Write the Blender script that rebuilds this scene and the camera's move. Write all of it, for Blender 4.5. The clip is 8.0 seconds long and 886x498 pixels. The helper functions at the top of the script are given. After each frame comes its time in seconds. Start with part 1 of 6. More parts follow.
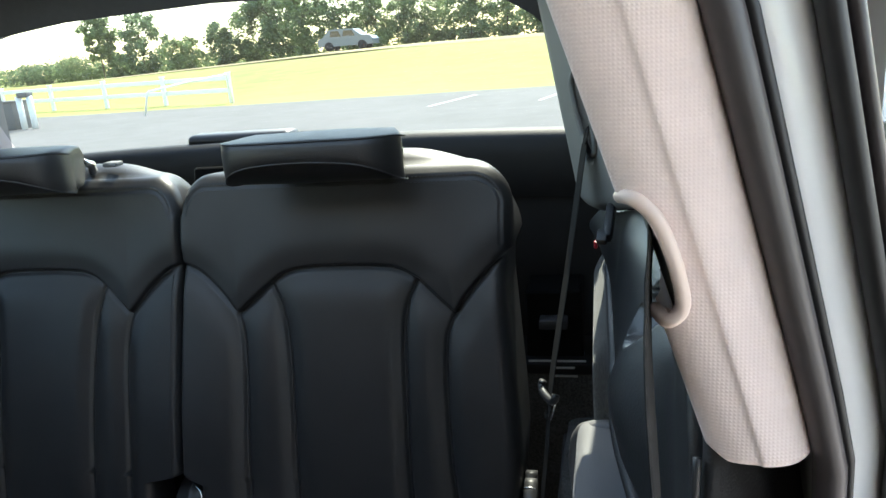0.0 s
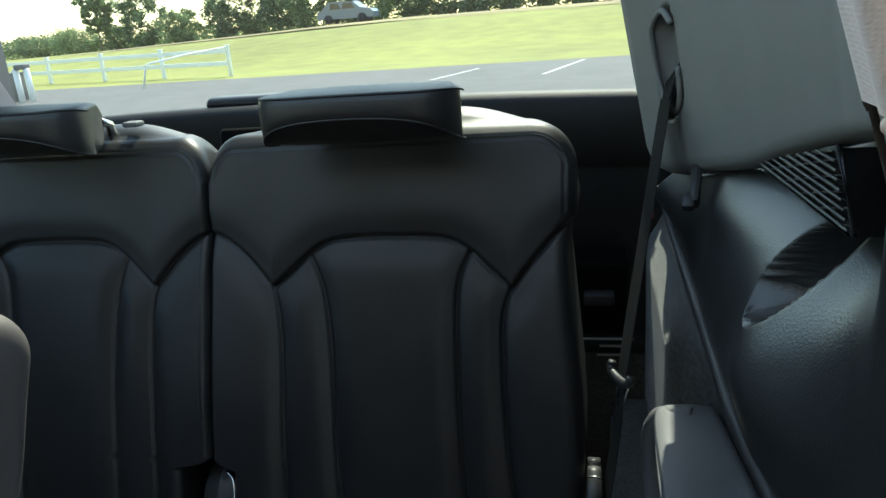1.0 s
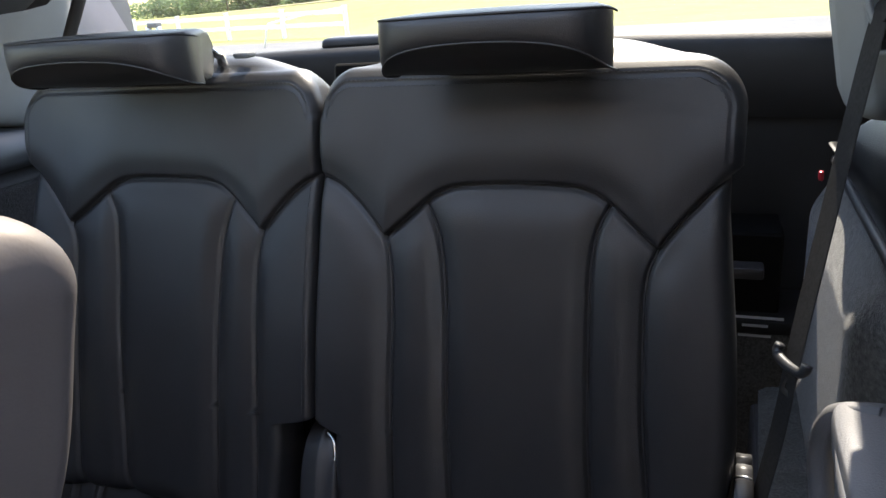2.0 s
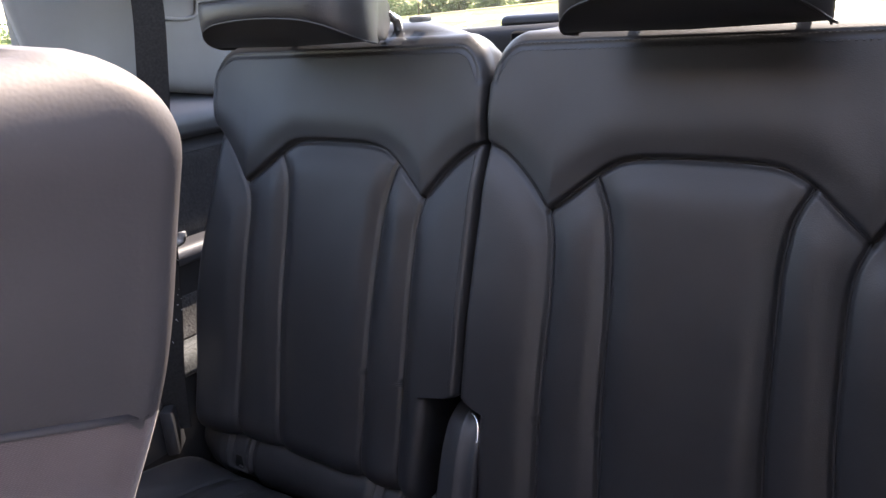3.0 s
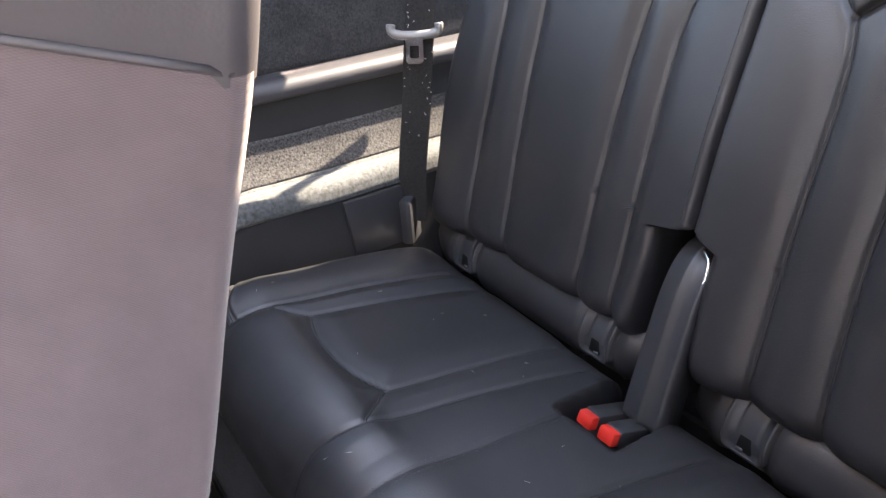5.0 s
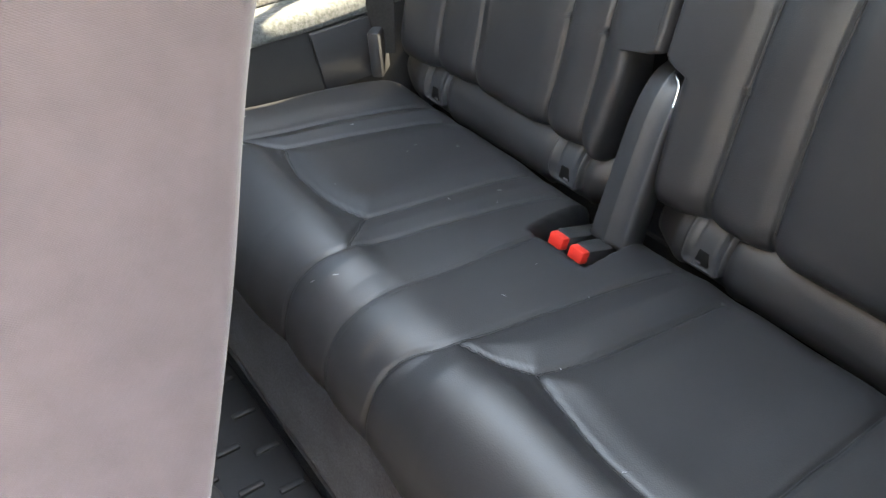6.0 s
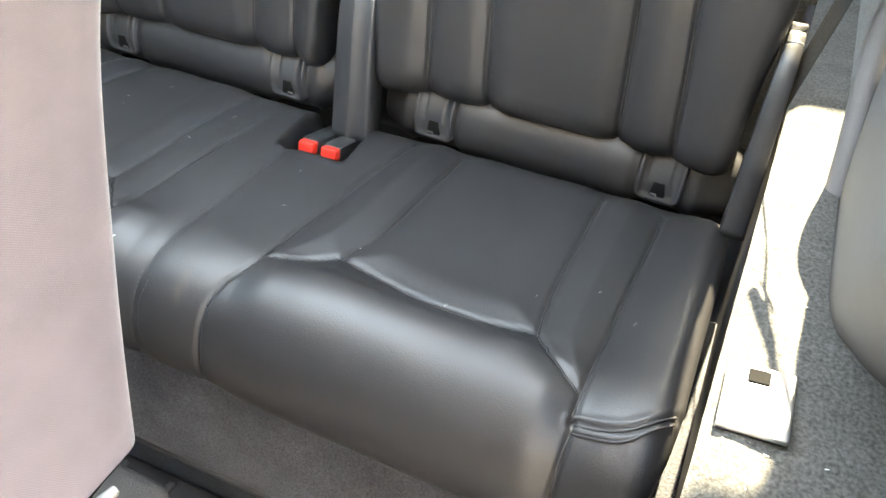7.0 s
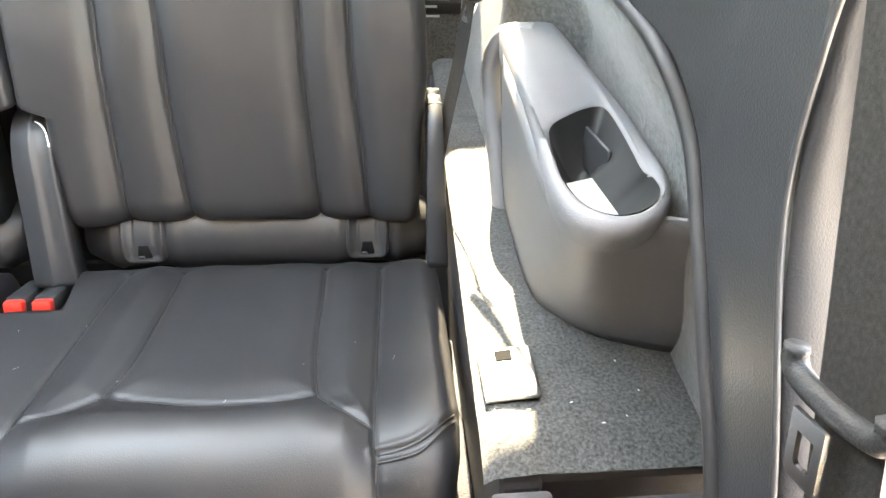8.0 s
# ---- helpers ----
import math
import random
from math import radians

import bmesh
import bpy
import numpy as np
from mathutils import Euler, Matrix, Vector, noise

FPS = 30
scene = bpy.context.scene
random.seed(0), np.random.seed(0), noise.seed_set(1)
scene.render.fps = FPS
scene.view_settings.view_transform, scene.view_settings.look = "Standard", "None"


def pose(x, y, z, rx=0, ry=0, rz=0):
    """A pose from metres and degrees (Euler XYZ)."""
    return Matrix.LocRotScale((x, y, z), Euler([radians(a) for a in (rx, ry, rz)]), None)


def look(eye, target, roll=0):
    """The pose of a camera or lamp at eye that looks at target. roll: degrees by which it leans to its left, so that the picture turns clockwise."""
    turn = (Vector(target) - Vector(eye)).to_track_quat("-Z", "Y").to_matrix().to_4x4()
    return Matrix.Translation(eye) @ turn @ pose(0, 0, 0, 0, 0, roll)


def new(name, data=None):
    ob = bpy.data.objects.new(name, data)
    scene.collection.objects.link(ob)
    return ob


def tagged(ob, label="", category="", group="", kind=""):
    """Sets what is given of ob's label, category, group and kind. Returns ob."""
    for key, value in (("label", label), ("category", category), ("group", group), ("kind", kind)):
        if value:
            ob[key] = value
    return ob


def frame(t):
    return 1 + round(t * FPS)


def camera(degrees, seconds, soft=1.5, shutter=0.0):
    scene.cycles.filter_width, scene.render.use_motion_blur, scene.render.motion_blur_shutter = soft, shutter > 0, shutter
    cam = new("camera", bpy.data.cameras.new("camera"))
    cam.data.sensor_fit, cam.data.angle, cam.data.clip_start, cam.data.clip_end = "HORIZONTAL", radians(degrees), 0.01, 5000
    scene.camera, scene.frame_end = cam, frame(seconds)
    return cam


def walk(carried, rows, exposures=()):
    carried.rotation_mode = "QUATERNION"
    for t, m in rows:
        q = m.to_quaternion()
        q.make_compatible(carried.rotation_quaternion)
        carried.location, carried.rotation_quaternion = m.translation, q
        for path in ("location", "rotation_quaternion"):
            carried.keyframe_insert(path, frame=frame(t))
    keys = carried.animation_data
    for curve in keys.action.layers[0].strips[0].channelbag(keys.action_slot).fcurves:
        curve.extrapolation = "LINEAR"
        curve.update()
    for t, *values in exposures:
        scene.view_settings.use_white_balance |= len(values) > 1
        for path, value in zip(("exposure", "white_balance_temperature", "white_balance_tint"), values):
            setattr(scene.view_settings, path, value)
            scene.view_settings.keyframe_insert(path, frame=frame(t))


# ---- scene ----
cam = camera(61.9, 8.0)
PATH = [
    (0.0, pose(0.5619, -0.7644, 1.0624, 74.39, 4.49, 11.38)),
    (0.5, pose(0.5302, -0.7517, 1.0520, 73.20, 4.95, 11.35)),
    (1.0, pose(0.4805, -0.7035, 1.0370, 72.51, 4.29, 11.38)),
    (1.5, pose(0.4521, -0.6608, 1.0212, 71.00, 3.87, 14.01)),
    (2.0, pose(0.4313, -0.6210, 0.9935, 70.48, 4.20, 19.94)),
    (2.2, pose(0.4262, -0.6082, 0.9882, 70.46, 4.26, 22.97)),
    (3.3, pose(0.4169, -0.5648, 0.9335, 71.68, 4.25, 37.78)),
    (3.5, pose(0.4151, -0.5442, 0.9289, 70.76, 4.77, 40.73)),
    (4.0, pose(0.4117, -0.5326, 0.9037, 68.75, 4.77, 46.81)),
    (4.5, pose(0.4153, -0.5303, 0.8835, 65.87, 4.15, 52.53)),
    (4.7, pose(0.4175, -0.5299, 0.8807, 64.28, 3.99, 54.59)),
    (5.8, pose(0.4367, -0.5463, 0.8740, 52.25, 2.90, 55.68)),
    (6.0, pose(0.4342, -0.5633, 0.8757, 49.47, 2.83, 53.25)),
    (6.5, pose(0.4264, -0.6127, 0.8870, 43.98, 1.28, 42.11)),
    (7.0, pose(0.4192, -0.6742, 0.8957, 43.70, -0.22, 24.19)),
    (7.5, pose(0.4089, -0.7180, 0.9145, 46.22, -0.70, 7.10)),
    (8.0, pose(0.3844, -0.7640, 0.9285, 52.18, -2.70, -5.44)),
]
walk(cam, PATH, exposures=[(0.0, 3.0, 7000, 10), (0.5, 2.68, 6900, 7), (1.0, 2.43, 6900, 4), (2.0, 3.28, 7300, 23), (3.5, 3.88, 7300, 32), (4.5, 4.63, 7800, 32), (6.0, 5.53, 8800, 16), (7.0, 6.18, 9500, 14), (8.0, 6.38, 9700, 17)])
# ------------------------------------------------------------------ light
SUN_AZ, SUN_EL = -1.0, 45.5          # degrees from +y towards +x, and above the horizon
world = bpy.data.worlds.new("sky")
scene.world = world
world.use_nodes = True
wn = world.node_tree
sky = wn.nodes.new("ShaderNodeTexSky")
sky.sky_type = "NISHITA"
sky.sun_disc = False
sky.sun_elevation = radians(SUN_EL)
sky.sun_rotation = radians(SUN_AZ)
sky.air_density, sky.dust_density = 1.2, 0.5
wn.links.new(sky.outputs[0], wn.nodes["Background"].inputs[0])
wn.nodes["Background"].inputs[1].default_value = 0.12
sun_data = bpy.data.lights.new("sun", "SUN")
sun_data.energy, sun_data.angle, sun_data.color = 2.5, radians(0.6), (1.0, 0.95, 0.86)
sun = new("sun", sun_data)
sd = Vector((math.sin(radians(SUN_AZ)) * math.cos(radians(SUN_EL)), math.cos(radians(SUN_AZ)) * math.cos(radians(SUN_EL)), math.sin(radians(SUN_EL))))
sun.matrix_world = look(sd * 40, (0, 0, 0))


# ------------------------------------------------------------------ materials
def mat(name, color, rough=0.5, metal=0.0, scale=60.0, vary=0.15, bump=0.0, bump_scale=400.0, kind="noise", stain=0.0, stain_scale=6.0,
        spec=0.5, sheen=0.0, coat=0.0, rvary=0.0, island=False, rand=0.0):
    m = bpy.data.materials.new(name)
    m.use_nodes = True
    nt = m.node_tree
    b = nt.nodes["Principled BSDF"]
    b.inputs["Roughness"].default_value = rough
    b.inputs["Metallic"].default_value = metal
    b.inputs["Specular IOR Level"].default_value = spec
    if sheen:
        b.inputs["Sheen Weight"].default_value = sheen
    if coat:
        b.inputs["Coat Weight"].default_value = coat
    co = nt.nodes.new("ShaderNodeTexCoord").outputs["Object"]

    def tex(s, detail=4.0, rough_=0.55):
        n = nt.nodes.new("ShaderNodeTexNoise")
        n.inputs["Scale"].default_value, n.inputs["Detail"].default_value, n.inputs["Roughness"].default_value = s, detail, rough_
        nt.links.new(co, n.inputs["Vector"])
        return n.outputs["Fac"]

    def mapr(v, a, b_, c, d):
        n = nt.nodes.new("ShaderNodeMapRange")
        for k, val in zip(("From Min", "From Max", "To Min", "To Max"), (a, b_, c, d)):
            n.inputs[k].default_value = val
        nt.links.new(v, n.inputs["Value"])
        return n.outputs["Result"]

    def mul(v, w):
        n = nt.nodes.new("ShaderNodeMath")
        n.operation = "MULTIPLY"
        nt.links.new(v, n.inputs[0])
        nt.links.new(w, n.inputs[1])
        return n.outputs[0]

    gain = mapr(tex(scale), 0.25, 0.75, 1 - vary, 1 + vary)
    if stain:
        gain = mul(gain, mapr(tex(stain_scale, 5.0), 0.35, 0.7, 1 + stain, 1 - stain))
    if rand:
        info = nt.nodes.new("ShaderNodeObjectInfo")
        gain = mul(gain, mapr(info.outputs["Random"], 0, 1, 1 - rand, 1 + rand))
    if island:
        geo = nt.nodes.new("ShaderNodeNewGeometry")
        gain = mul(gain, mapr(geo.outputs["Random Per Island"], 0, 1, 0.72, 1.28))
    sc = nt.nodes.new("ShaderNodeVectorMath")
    sc.operation = "SCALE"
    sc.inputs[0].default_value = color[:3]
    nt.links.new(gain, sc.inputs["Scale"])
    nt.links.new(sc.outputs[0], b.inputs["Base Color"])
    if rvary:
        nt.links.new(mapr(tex(scale * 0.3), 0.3, 0.7, rough - rvary, rough + rvary), b.inputs["Roughness"])
    if bump:
        if kind == "voronoi":
            v = nt.nodes.new("ShaderNodeTexVoronoi")
            v.feature = "SMOOTH_F1"
            v.inputs["Scale"].default_value = bump_scale
            nt.links.new(co, v.inputs["Vector"])
            h = v.outputs["Distance"]
        else:
            h = tex(bump_scale, 3.0, 0.6)
        bp = nt.nodes.new("ShaderNodeBump")
        bp.inputs["Strength"].default_value, bp.inputs["Distance"].default_value = bump, 0.001
        nt.links.new(h, bp.inputs["Height"])
        nt.links.new(bp.outputs[0], b.inputs["Normal"])
    return m


def weave_mat(name, color, pitch, depth, rough=0.9, vary=0.12, ways=("Z", "DIAGONAL"), wobble=0.6):
    m = mat(name, color, rough, scale=35, vary=vary, stain=0.06, stain_scale=9, sheen=0.2)
    nt = m.node_tree
    b = nt.nodes["Principled BSDF"]
    co = nt.nodes.new("ShaderNodeTexCoord").outputs["Object"]
    hs = []
    for d, ph in zip(ways, (0.0, 0.4)):
        w = nt.nodes.new("ShaderNodeTexWave")
        w.bands_direction = d
        w.inputs["Scale"].default_value = pitch
        w.inputs["Distortion"].default_value = wobble
        w.inputs["Phase Offset"].default_value = ph
        nt.links.new(co, w.inputs["Vector"])
        hs.append(w.outputs["Fac"])
    mx = nt.nodes.new("ShaderNodeMath")
    mx.operation = "MULTIPLY"
    nt.links.new(hs[0], mx.inputs[0])
    nt.links.new(hs[1], mx.inputs[1])
    bp = nt.nodes.new("ShaderNodeBump")
    bp.inputs["Strength"].default_value, bp.inputs["Distance"].default_value = depth, 0.001
    nt.links.new(mx.outputs[0], bp.inputs["Height"])
    nt.links.new(bp.outputs[0], b.inputs["Normal"])
    return m


def leaf_mat(name, color):
    """Leaves that let some of the sun through."""
    m = mat(name, color, 0.75, scale=0.6, vary=0.3, island=True)
    nt = m.node_tree
    b = nt.nodes["Principled BSDF"]
    tr = nt.nodes.new("ShaderNodeBsdfTranslucent")
    nt.links.new(b.inputs["Base Color"].links[0].from_socket, tr.inputs["Color"])
    mx = nt.nodes.new("ShaderNodeMixShader")
    mx.inputs[0].default_value = 0.5
    nt.links.new(b.outputs[0], mx.inputs[1])
    nt.links.new(tr.outputs[0], mx.inputs[2])
    nt.links.new(mx.outputs[0], nt.nodes["Material Output"].inputs["Surface"])
    return m


LEATHER = mat("black leather", (0.0172, 0.0167, 0.0180), 0.46, spec=0.62, scale=18, vary=0.10, bump=0.13, bump_scale=900, kind="voronoi", stain=0.10, stain_scale=7, rvary=0.05)
LEATHER_SOFT = mat("dark grey leatherette", (0.037, 0.037, 0.043), 0.60, scale=20, vary=0.08, bump=0.05, bump_scale=800, kind="voronoi")
SEAM = mat("dark seam", (0.012, 0.012, 0.013), 0.7, vary=0.1)
THREAD = mat("grey thread", (0.042, 0.042, 0.044), 0.7, vary=0.2)
BACKCLOTH = weave_mat("mauve grey carpet cloth", (0.074, 0.060, 0.067), 380, 0.22, 0.95, 0.12)
PILLARCLOTH = weave_mat("beige pillar fabric", (0.78, 0.635, 0.59), 175, 0.22, 0.9, 0.05, ("Z", "X"), 0.12)
TRIMGREY = mat("light grey trim", (0.195, 0.20, 0.198), 0.62, scale=30, vary=0.03, bump=0.15, bump_scale=900, stain=0.03)
BEZEL = mat("beige plastic", (0.66, 0.52, 0.45), 0.45, scale=30, vary=0.04)
BLACKPL = mat("grained black plastic", (0.025, 0.0258, 0.0275), 0.34, spec=0.75, scale=25, vary=0.08, bump=0.22, bump_scale=700, kind="voronoi", stain=0.08)
SATINPL = mat("satin black plastic", (0.030, 0.030, 0.032), 0.45, scale=25, vary=0.08)
GREYPL = mat("dark grey plastic", (0.145, 0.143, 0.147), 0.55, scale=25, vary=0.06, bump=0.3, bump_scale=800, kind="voronoi", stain=0.05)
PILLARPL = mat("dull dark pillar plastic", (0.024, 0.023, 0.024), 0.8, scale=25, vary=0.1, bump=0.3, bump_scale=700, kind="voronoi", spec=0.2)
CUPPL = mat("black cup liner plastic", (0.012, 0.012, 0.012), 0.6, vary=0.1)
DARKPL = mat("dark lower plastic", (0.045, 0.043, 0.046), 0.5, scale=25, vary=0.08, bump=0.3, bump_scale=700, kind="voronoi")
CARPET = mat("dark carpet", (0.046, 0.046, 0.047), 0.98, scale=420, vary=0.60, bump=1.0, bump_scale=650, stain=0.15, stain_scale=14, sheen=0.3, spec=0.1)
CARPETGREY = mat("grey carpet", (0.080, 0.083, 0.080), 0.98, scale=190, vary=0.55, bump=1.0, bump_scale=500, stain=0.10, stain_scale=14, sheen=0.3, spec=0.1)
WEBBING = mat("black seat belt webbing", (0.028, 0.0265, 0.0255), 0.95, scale=300, vary=0.3, bump=0.3, bump_scale=1200, stain=0.1, spec=0.04)
CHROME = mat("chrome", (0.75, 0.75, 0.74), 0.16, 1.0, vary=0.04)
STEEL = mat("steel", (0.60, 0.60, 0.60), 0.32, 1.0, scale=80, vary=0.10)
DULLSTEEL = mat("dull zinc steel", (0.22, 0.22, 0.22), 0.5, 1.0, scale=80, vary=0.15)
TONGUEPL = mat("grey tongue plastic", (0.22, 0.21, 0.20), 0.4, vary=0.05)
RED = mat("red buckle plastic", (0.62, 0.03, 0.02), 0.4, vary=0.05)
RUBBER = mat("black rubber", (0.018, 0.017, 0.018), 0.55, scale=120, vary=0.15, stain=0.2)
SEAL = mat("brown black door seal", (0.050, 0.042, 0.042), 0.45, scale=60, vary=0.1)
PAINT = mat("white car paint", (0.80, 0.80, 0.80), 0.25, vary=0.01, coat=0.6)
PAPER = mat("off white paper", (0.36, 0.34, 0.30), 0.8, vary=0.03)
# near-black that stands in for the shade inside gaps and openings
DARK = mat("near black cavity shade", (0.006, 0.006, 0.006), 0.9, vary=0.1, spec=0.1)
TAILBLK = mat("matt black tailgate plastic", (0.012, 0.012, 0.0125), 0.6, scale=25, vary=0.1, spec=0.3)
RISER = mat("charcoal riser carpet", (0.048, 0.049, 0.054), 0.98, scale=420, vary=0.55, bump=1.0, bump_scale=400, stain=0.22, stain_scale=16, sheen=0.05, spec=0.1)
LEDGEC = mat("charcoal ledge carpet", (0.068, 0.068, 0.065), 0.98, scale=330, vary=0.65, bump=1.0, bump_scale=480, stain=0.12, stain_scale=14, sheen=0.2, spec=0.1)
LOWPL = mat("matt black lower plastic", (0.022, 0.022, 0.023), 0.6, scale=25, vary=0.1, bump=0.3, bump_scale=700, kind="voronoi", spec=0.3)
PEPPER = mat("salt and pepper carpet", (0.050, 0.048, 0.046), 0.98, scale=330, vary=1.0, bump=1.0, bump_scale=420, stain=0.15, stain_scale=14, sheen=0.2, spec=0.1)
FELT = mat("charcoal felt", (0.030, 0.030, 0.031), 0.98, scale=260, vary=0.45, bump=1.0, bump_scale=500, stain=0.25, stain_scale=22, sheen=0.15, spec=0.1)
LINT = mat("white lint", (0.7, 0.7, 0.68), 0.9, vary=0.05)
HEADLINER = mat("grey headliner", (0.42, 0.41, 0.40), 0.95, scale=300, vary=0.06, bump=0.3, bump_scale=700)
PRINT = mat("grey printed mark", (0.45, 0.45, 0.45), 0.6, vary=0.02)
REDMARK = mat("red reflector plastic", (0.5, 0.02, 0.04), 0.3, vary=0.05)
ASPHALT = mat("worn asphalt", (0.132, 0.129, 0.126), 0.95, scale=1.5, vary=0.12, bump=0.5, bump_scale=60, stain=0.10, stain_scale=0.25)
GRASS = mat("dry grass", (0.25, 0.255, 0.052), 0.95, scale=0.8, vary=0.22, bump=0.6, bump_scale=30, stain=0.22, stain_scale=0.06)
DRYGRASS = mat("sunburnt verge", (0.33, 0.27, 0.12), 0.95, scale=0.6, vary=0.2, stain=0.15, stain_scale=0.08)
ROADM = mat("pale road", (0.26, 0.25, 0.24), 0.95, scale=1.0, vary=0.1)
CONCRETE = mat("pale concrete", (0.58, 0.54, 0.49), 0.9, scale=1.2, vary=0.10, bump=0.3, bump_scale=50, stain=0.10, stain_scale=0.4)
LINE = mat("white road paint", (0.55, 0.55, 0.53), 0.8, scale=6, vary=0.25)
VINYL = mat("white vinyl fence", (0.85, 0.86, 0.85), 0.5, scale=2, vary=0.05)
BARK = mat("bark", (0.10, 0.08, 0.06), 0.95, scale=8, vary=0.3)
LEAF = leaf_mat("leaves", (0.15, 0.215, 0.115))
LEAF2 = leaf_mat("light leaves", (0.20, 0.27, 0.13))
CARBLUE = mat("blue grey car paint", (0.10, 0.14, 0.19), 0.3, vary=0.02, coat=0.5)
CARGLASS = mat("car window glass", (0.012, 0.014, 0.016), 0.08, vary=0.02)
TYRE = mat("tyre", (0.02, 0.02, 0.02), 0.8, vary=0.1)
BOXGREY = mat("grey painted metal", (0.12, 0.12, 0.12), 0.6, vary=0.1)
BANNER = mat("white red banner cloth", (0.75, 0.55, 0.52), 0.8, scale=3, vary=0.2)
glass = bpy.data.materials.new("window glass")
glass.use_nodes = True
gn = glass.node_tree
gn.nodes.remove(gn.nodes["Principled BSDF"])
gb = gn.nodes.new("ShaderNodeBsdfTransparent")
gb.name = "tint"
gb.inputs["Color"].default_value = (0.474, 0.524, 0.512, 1)
# a film of dust on the panes
dust = gn.nodes.new("ShaderNodeBsdfTranslucent")
dust.inputs["Color"].default_value = (0.85, 0.84, 0.80, 1)
speck = gn.nodes.new("ShaderNodeTexNoise")
speck.inputs["Scale"].default_value, speck.inputs["Detail"].default_value = 7.0, 6.0
amount = gn.nodes.new("ShaderNodeMapRange")
amount.inputs["To Min"].default_value, amount.inputs["To Max"].default_value = 0.003, 0.011
film = gn.nodes.new("ShaderNodeMixShader")
gn.links.new(gn.nodes.new("ShaderNodeTexCoord").outputs["Object"], speck.inputs["Vector"])
gn.links.new(speck.outputs["Fac"], amount.inputs["Value"])
gn.links.new(amount.outputs["Result"], film.inputs[0])
gn.links.new(gb.outputs[0], film.inputs[1])
gn.links.new(dust.outputs[0], film.inputs[2])
gn.links.new(film.outputs[0], gn.nodes["Material Output"].inputs["Surface"])
GLASS = glass
# tinted yellow so that the added roof opening warms the light on the cushions
ROOFGLASS = glass.copy()
ROOFGLASS.node_tree.nodes["tint"].inputs["Color"].default_value = (0.985, 0.965, 0.83, 1)


# ------------------------------------------------------------------ mesh helpers
def mesh_of(name, verts, faces, material, smooth=True):
    me = bpy.data.meshes.new(name)
    me.from_pydata([tuple(v) for v in verts], [], faces)
    me.materials.append(material)
    bm = bmesh.new()
    bm.from_mesh(me)
    bmesh.ops.recalc_face_normals(bm, faces=bm.faces)
    bm.to_mesh(me)
    bm.free()
    if smooth:
        me.shade_smooth()
    return me


def thing(name, label, category="", group="", kind="", at=(0, 0, 0)):
    e = new(name)
    e.location = at
    return tagged(e, label, category, group, kind)


def part(name, me, parent, label=""):
    ob = new(name, me)
    ob.parent = parent
    if parent is not None:
        loc = Vector((0, 0, 0))
        p = parent
        while p is not None:
            loc += p.location
            p = p.parent
        ob.location = -loc
    return tagged(ob, label)


def solo(name, me, label, category="", group="", kind=""):
    return tagged(new(name, me), label, category, group, kind)


def from_bm(name, bm, material, smooth=True, angle=40):
    me = bpy.data.meshes.new(name)
    bm.to_mesh(me)
    bm.free()
    me.materials.append(material)
    if smooth:
        me.shade_smooth()
        me.set_sharp_from_angle(angle=radians(angle))
    return me


def bevelled_box(name, c, s, r, material, seg=3, deform=None, rot=None, cuts=0):
    bm = bmesh.new()
    bmesh.ops.create_cube(bm, size=1.0)
    bmesh.ops.scale(bm, vec=s, verts=bm.verts)
    if r:
        bmesh.ops.bevel(bm, geom=list(bm.edges), offset=r, segments=seg, affect="EDGES", profile=0.5)
    if cuts:
        bmesh.ops.subdivide_edges(bm, edges=[e for e in bm.edges if e.calc_length() > r * 2.2], cuts=cuts, use_grid_fill=True)
    if deform:
        for v in bm.verts:
            v.co = Vector(deform(v.co.copy()))
    if rot is not None:
        bmesh.ops.rotate(bm, cent=(0, 0, 0), matrix=Euler([radians(a) for a in rot]).to_matrix(), verts=bm.verts)
    bmesh.ops.translate(bm, vec=c, verts=bm.verts)
    return from_bm(name, bm, material)


def spline(pts, n):
    """n points of a Catmull-Rom curve through pts."""
    P = [Vector(p) for p in pts]
    P = [P[0] * 2 - P[1]] + P + [P[-1] * 2 - P[-2]]
    out = []
    k = len(P) - 3
    for i in range(n):
        u = i / (n - 1) * k
        j = min(int(u), k - 1)
        t = u - j
        a, b, c, d = P[j:j + 4]
        out.append(0.5 * ((2 * b) + (c - a) * t + (2 * a - 5 * b + 4 * c - d) * t * t + (3 * b - a - 3 * c + d) * t ** 3))
    return out


def tube(name, pts, r, material, n=8, smooth_n=0, closed=False):
    P = spline(pts, smooth_n) if smooth_n else [Vector(p) for p in pts]
    verts, faces = [], []
    m = len(P)
    up = Vector((0.13, 0.21, 0.97))
    for i, p in enumerate(P):
        d = (P[(i + 1) % m] - P[i - 1]) if closed else (P[min(i + 1, m - 1)] - P[max(i - 1, 0)])
        d.normalize()
        a = d.cross(up).normalized()
        b = d.cross(a)
        rr = r[i] if isinstance(r, (list, tuple)) else r
        for k in range(n):
            w = 2 * math.pi * k / n
            verts.append(p + (a * math.cos(w) + b * math.sin(w)) * rr)
    for i in range(m if closed else m - 1):
        for k in range(n):
            j = (i + 1) % m
            faces.append((i * n + k, i * n + (k + 1) % n, j * n + (k + 1) % n, j * n + k))
    if not closed:
        faces.append(tuple(range(n)))
        faces.append(tuple((m - 1) * n + k for k in range(n)))
    return mesh_of(name, verts, faces, material)


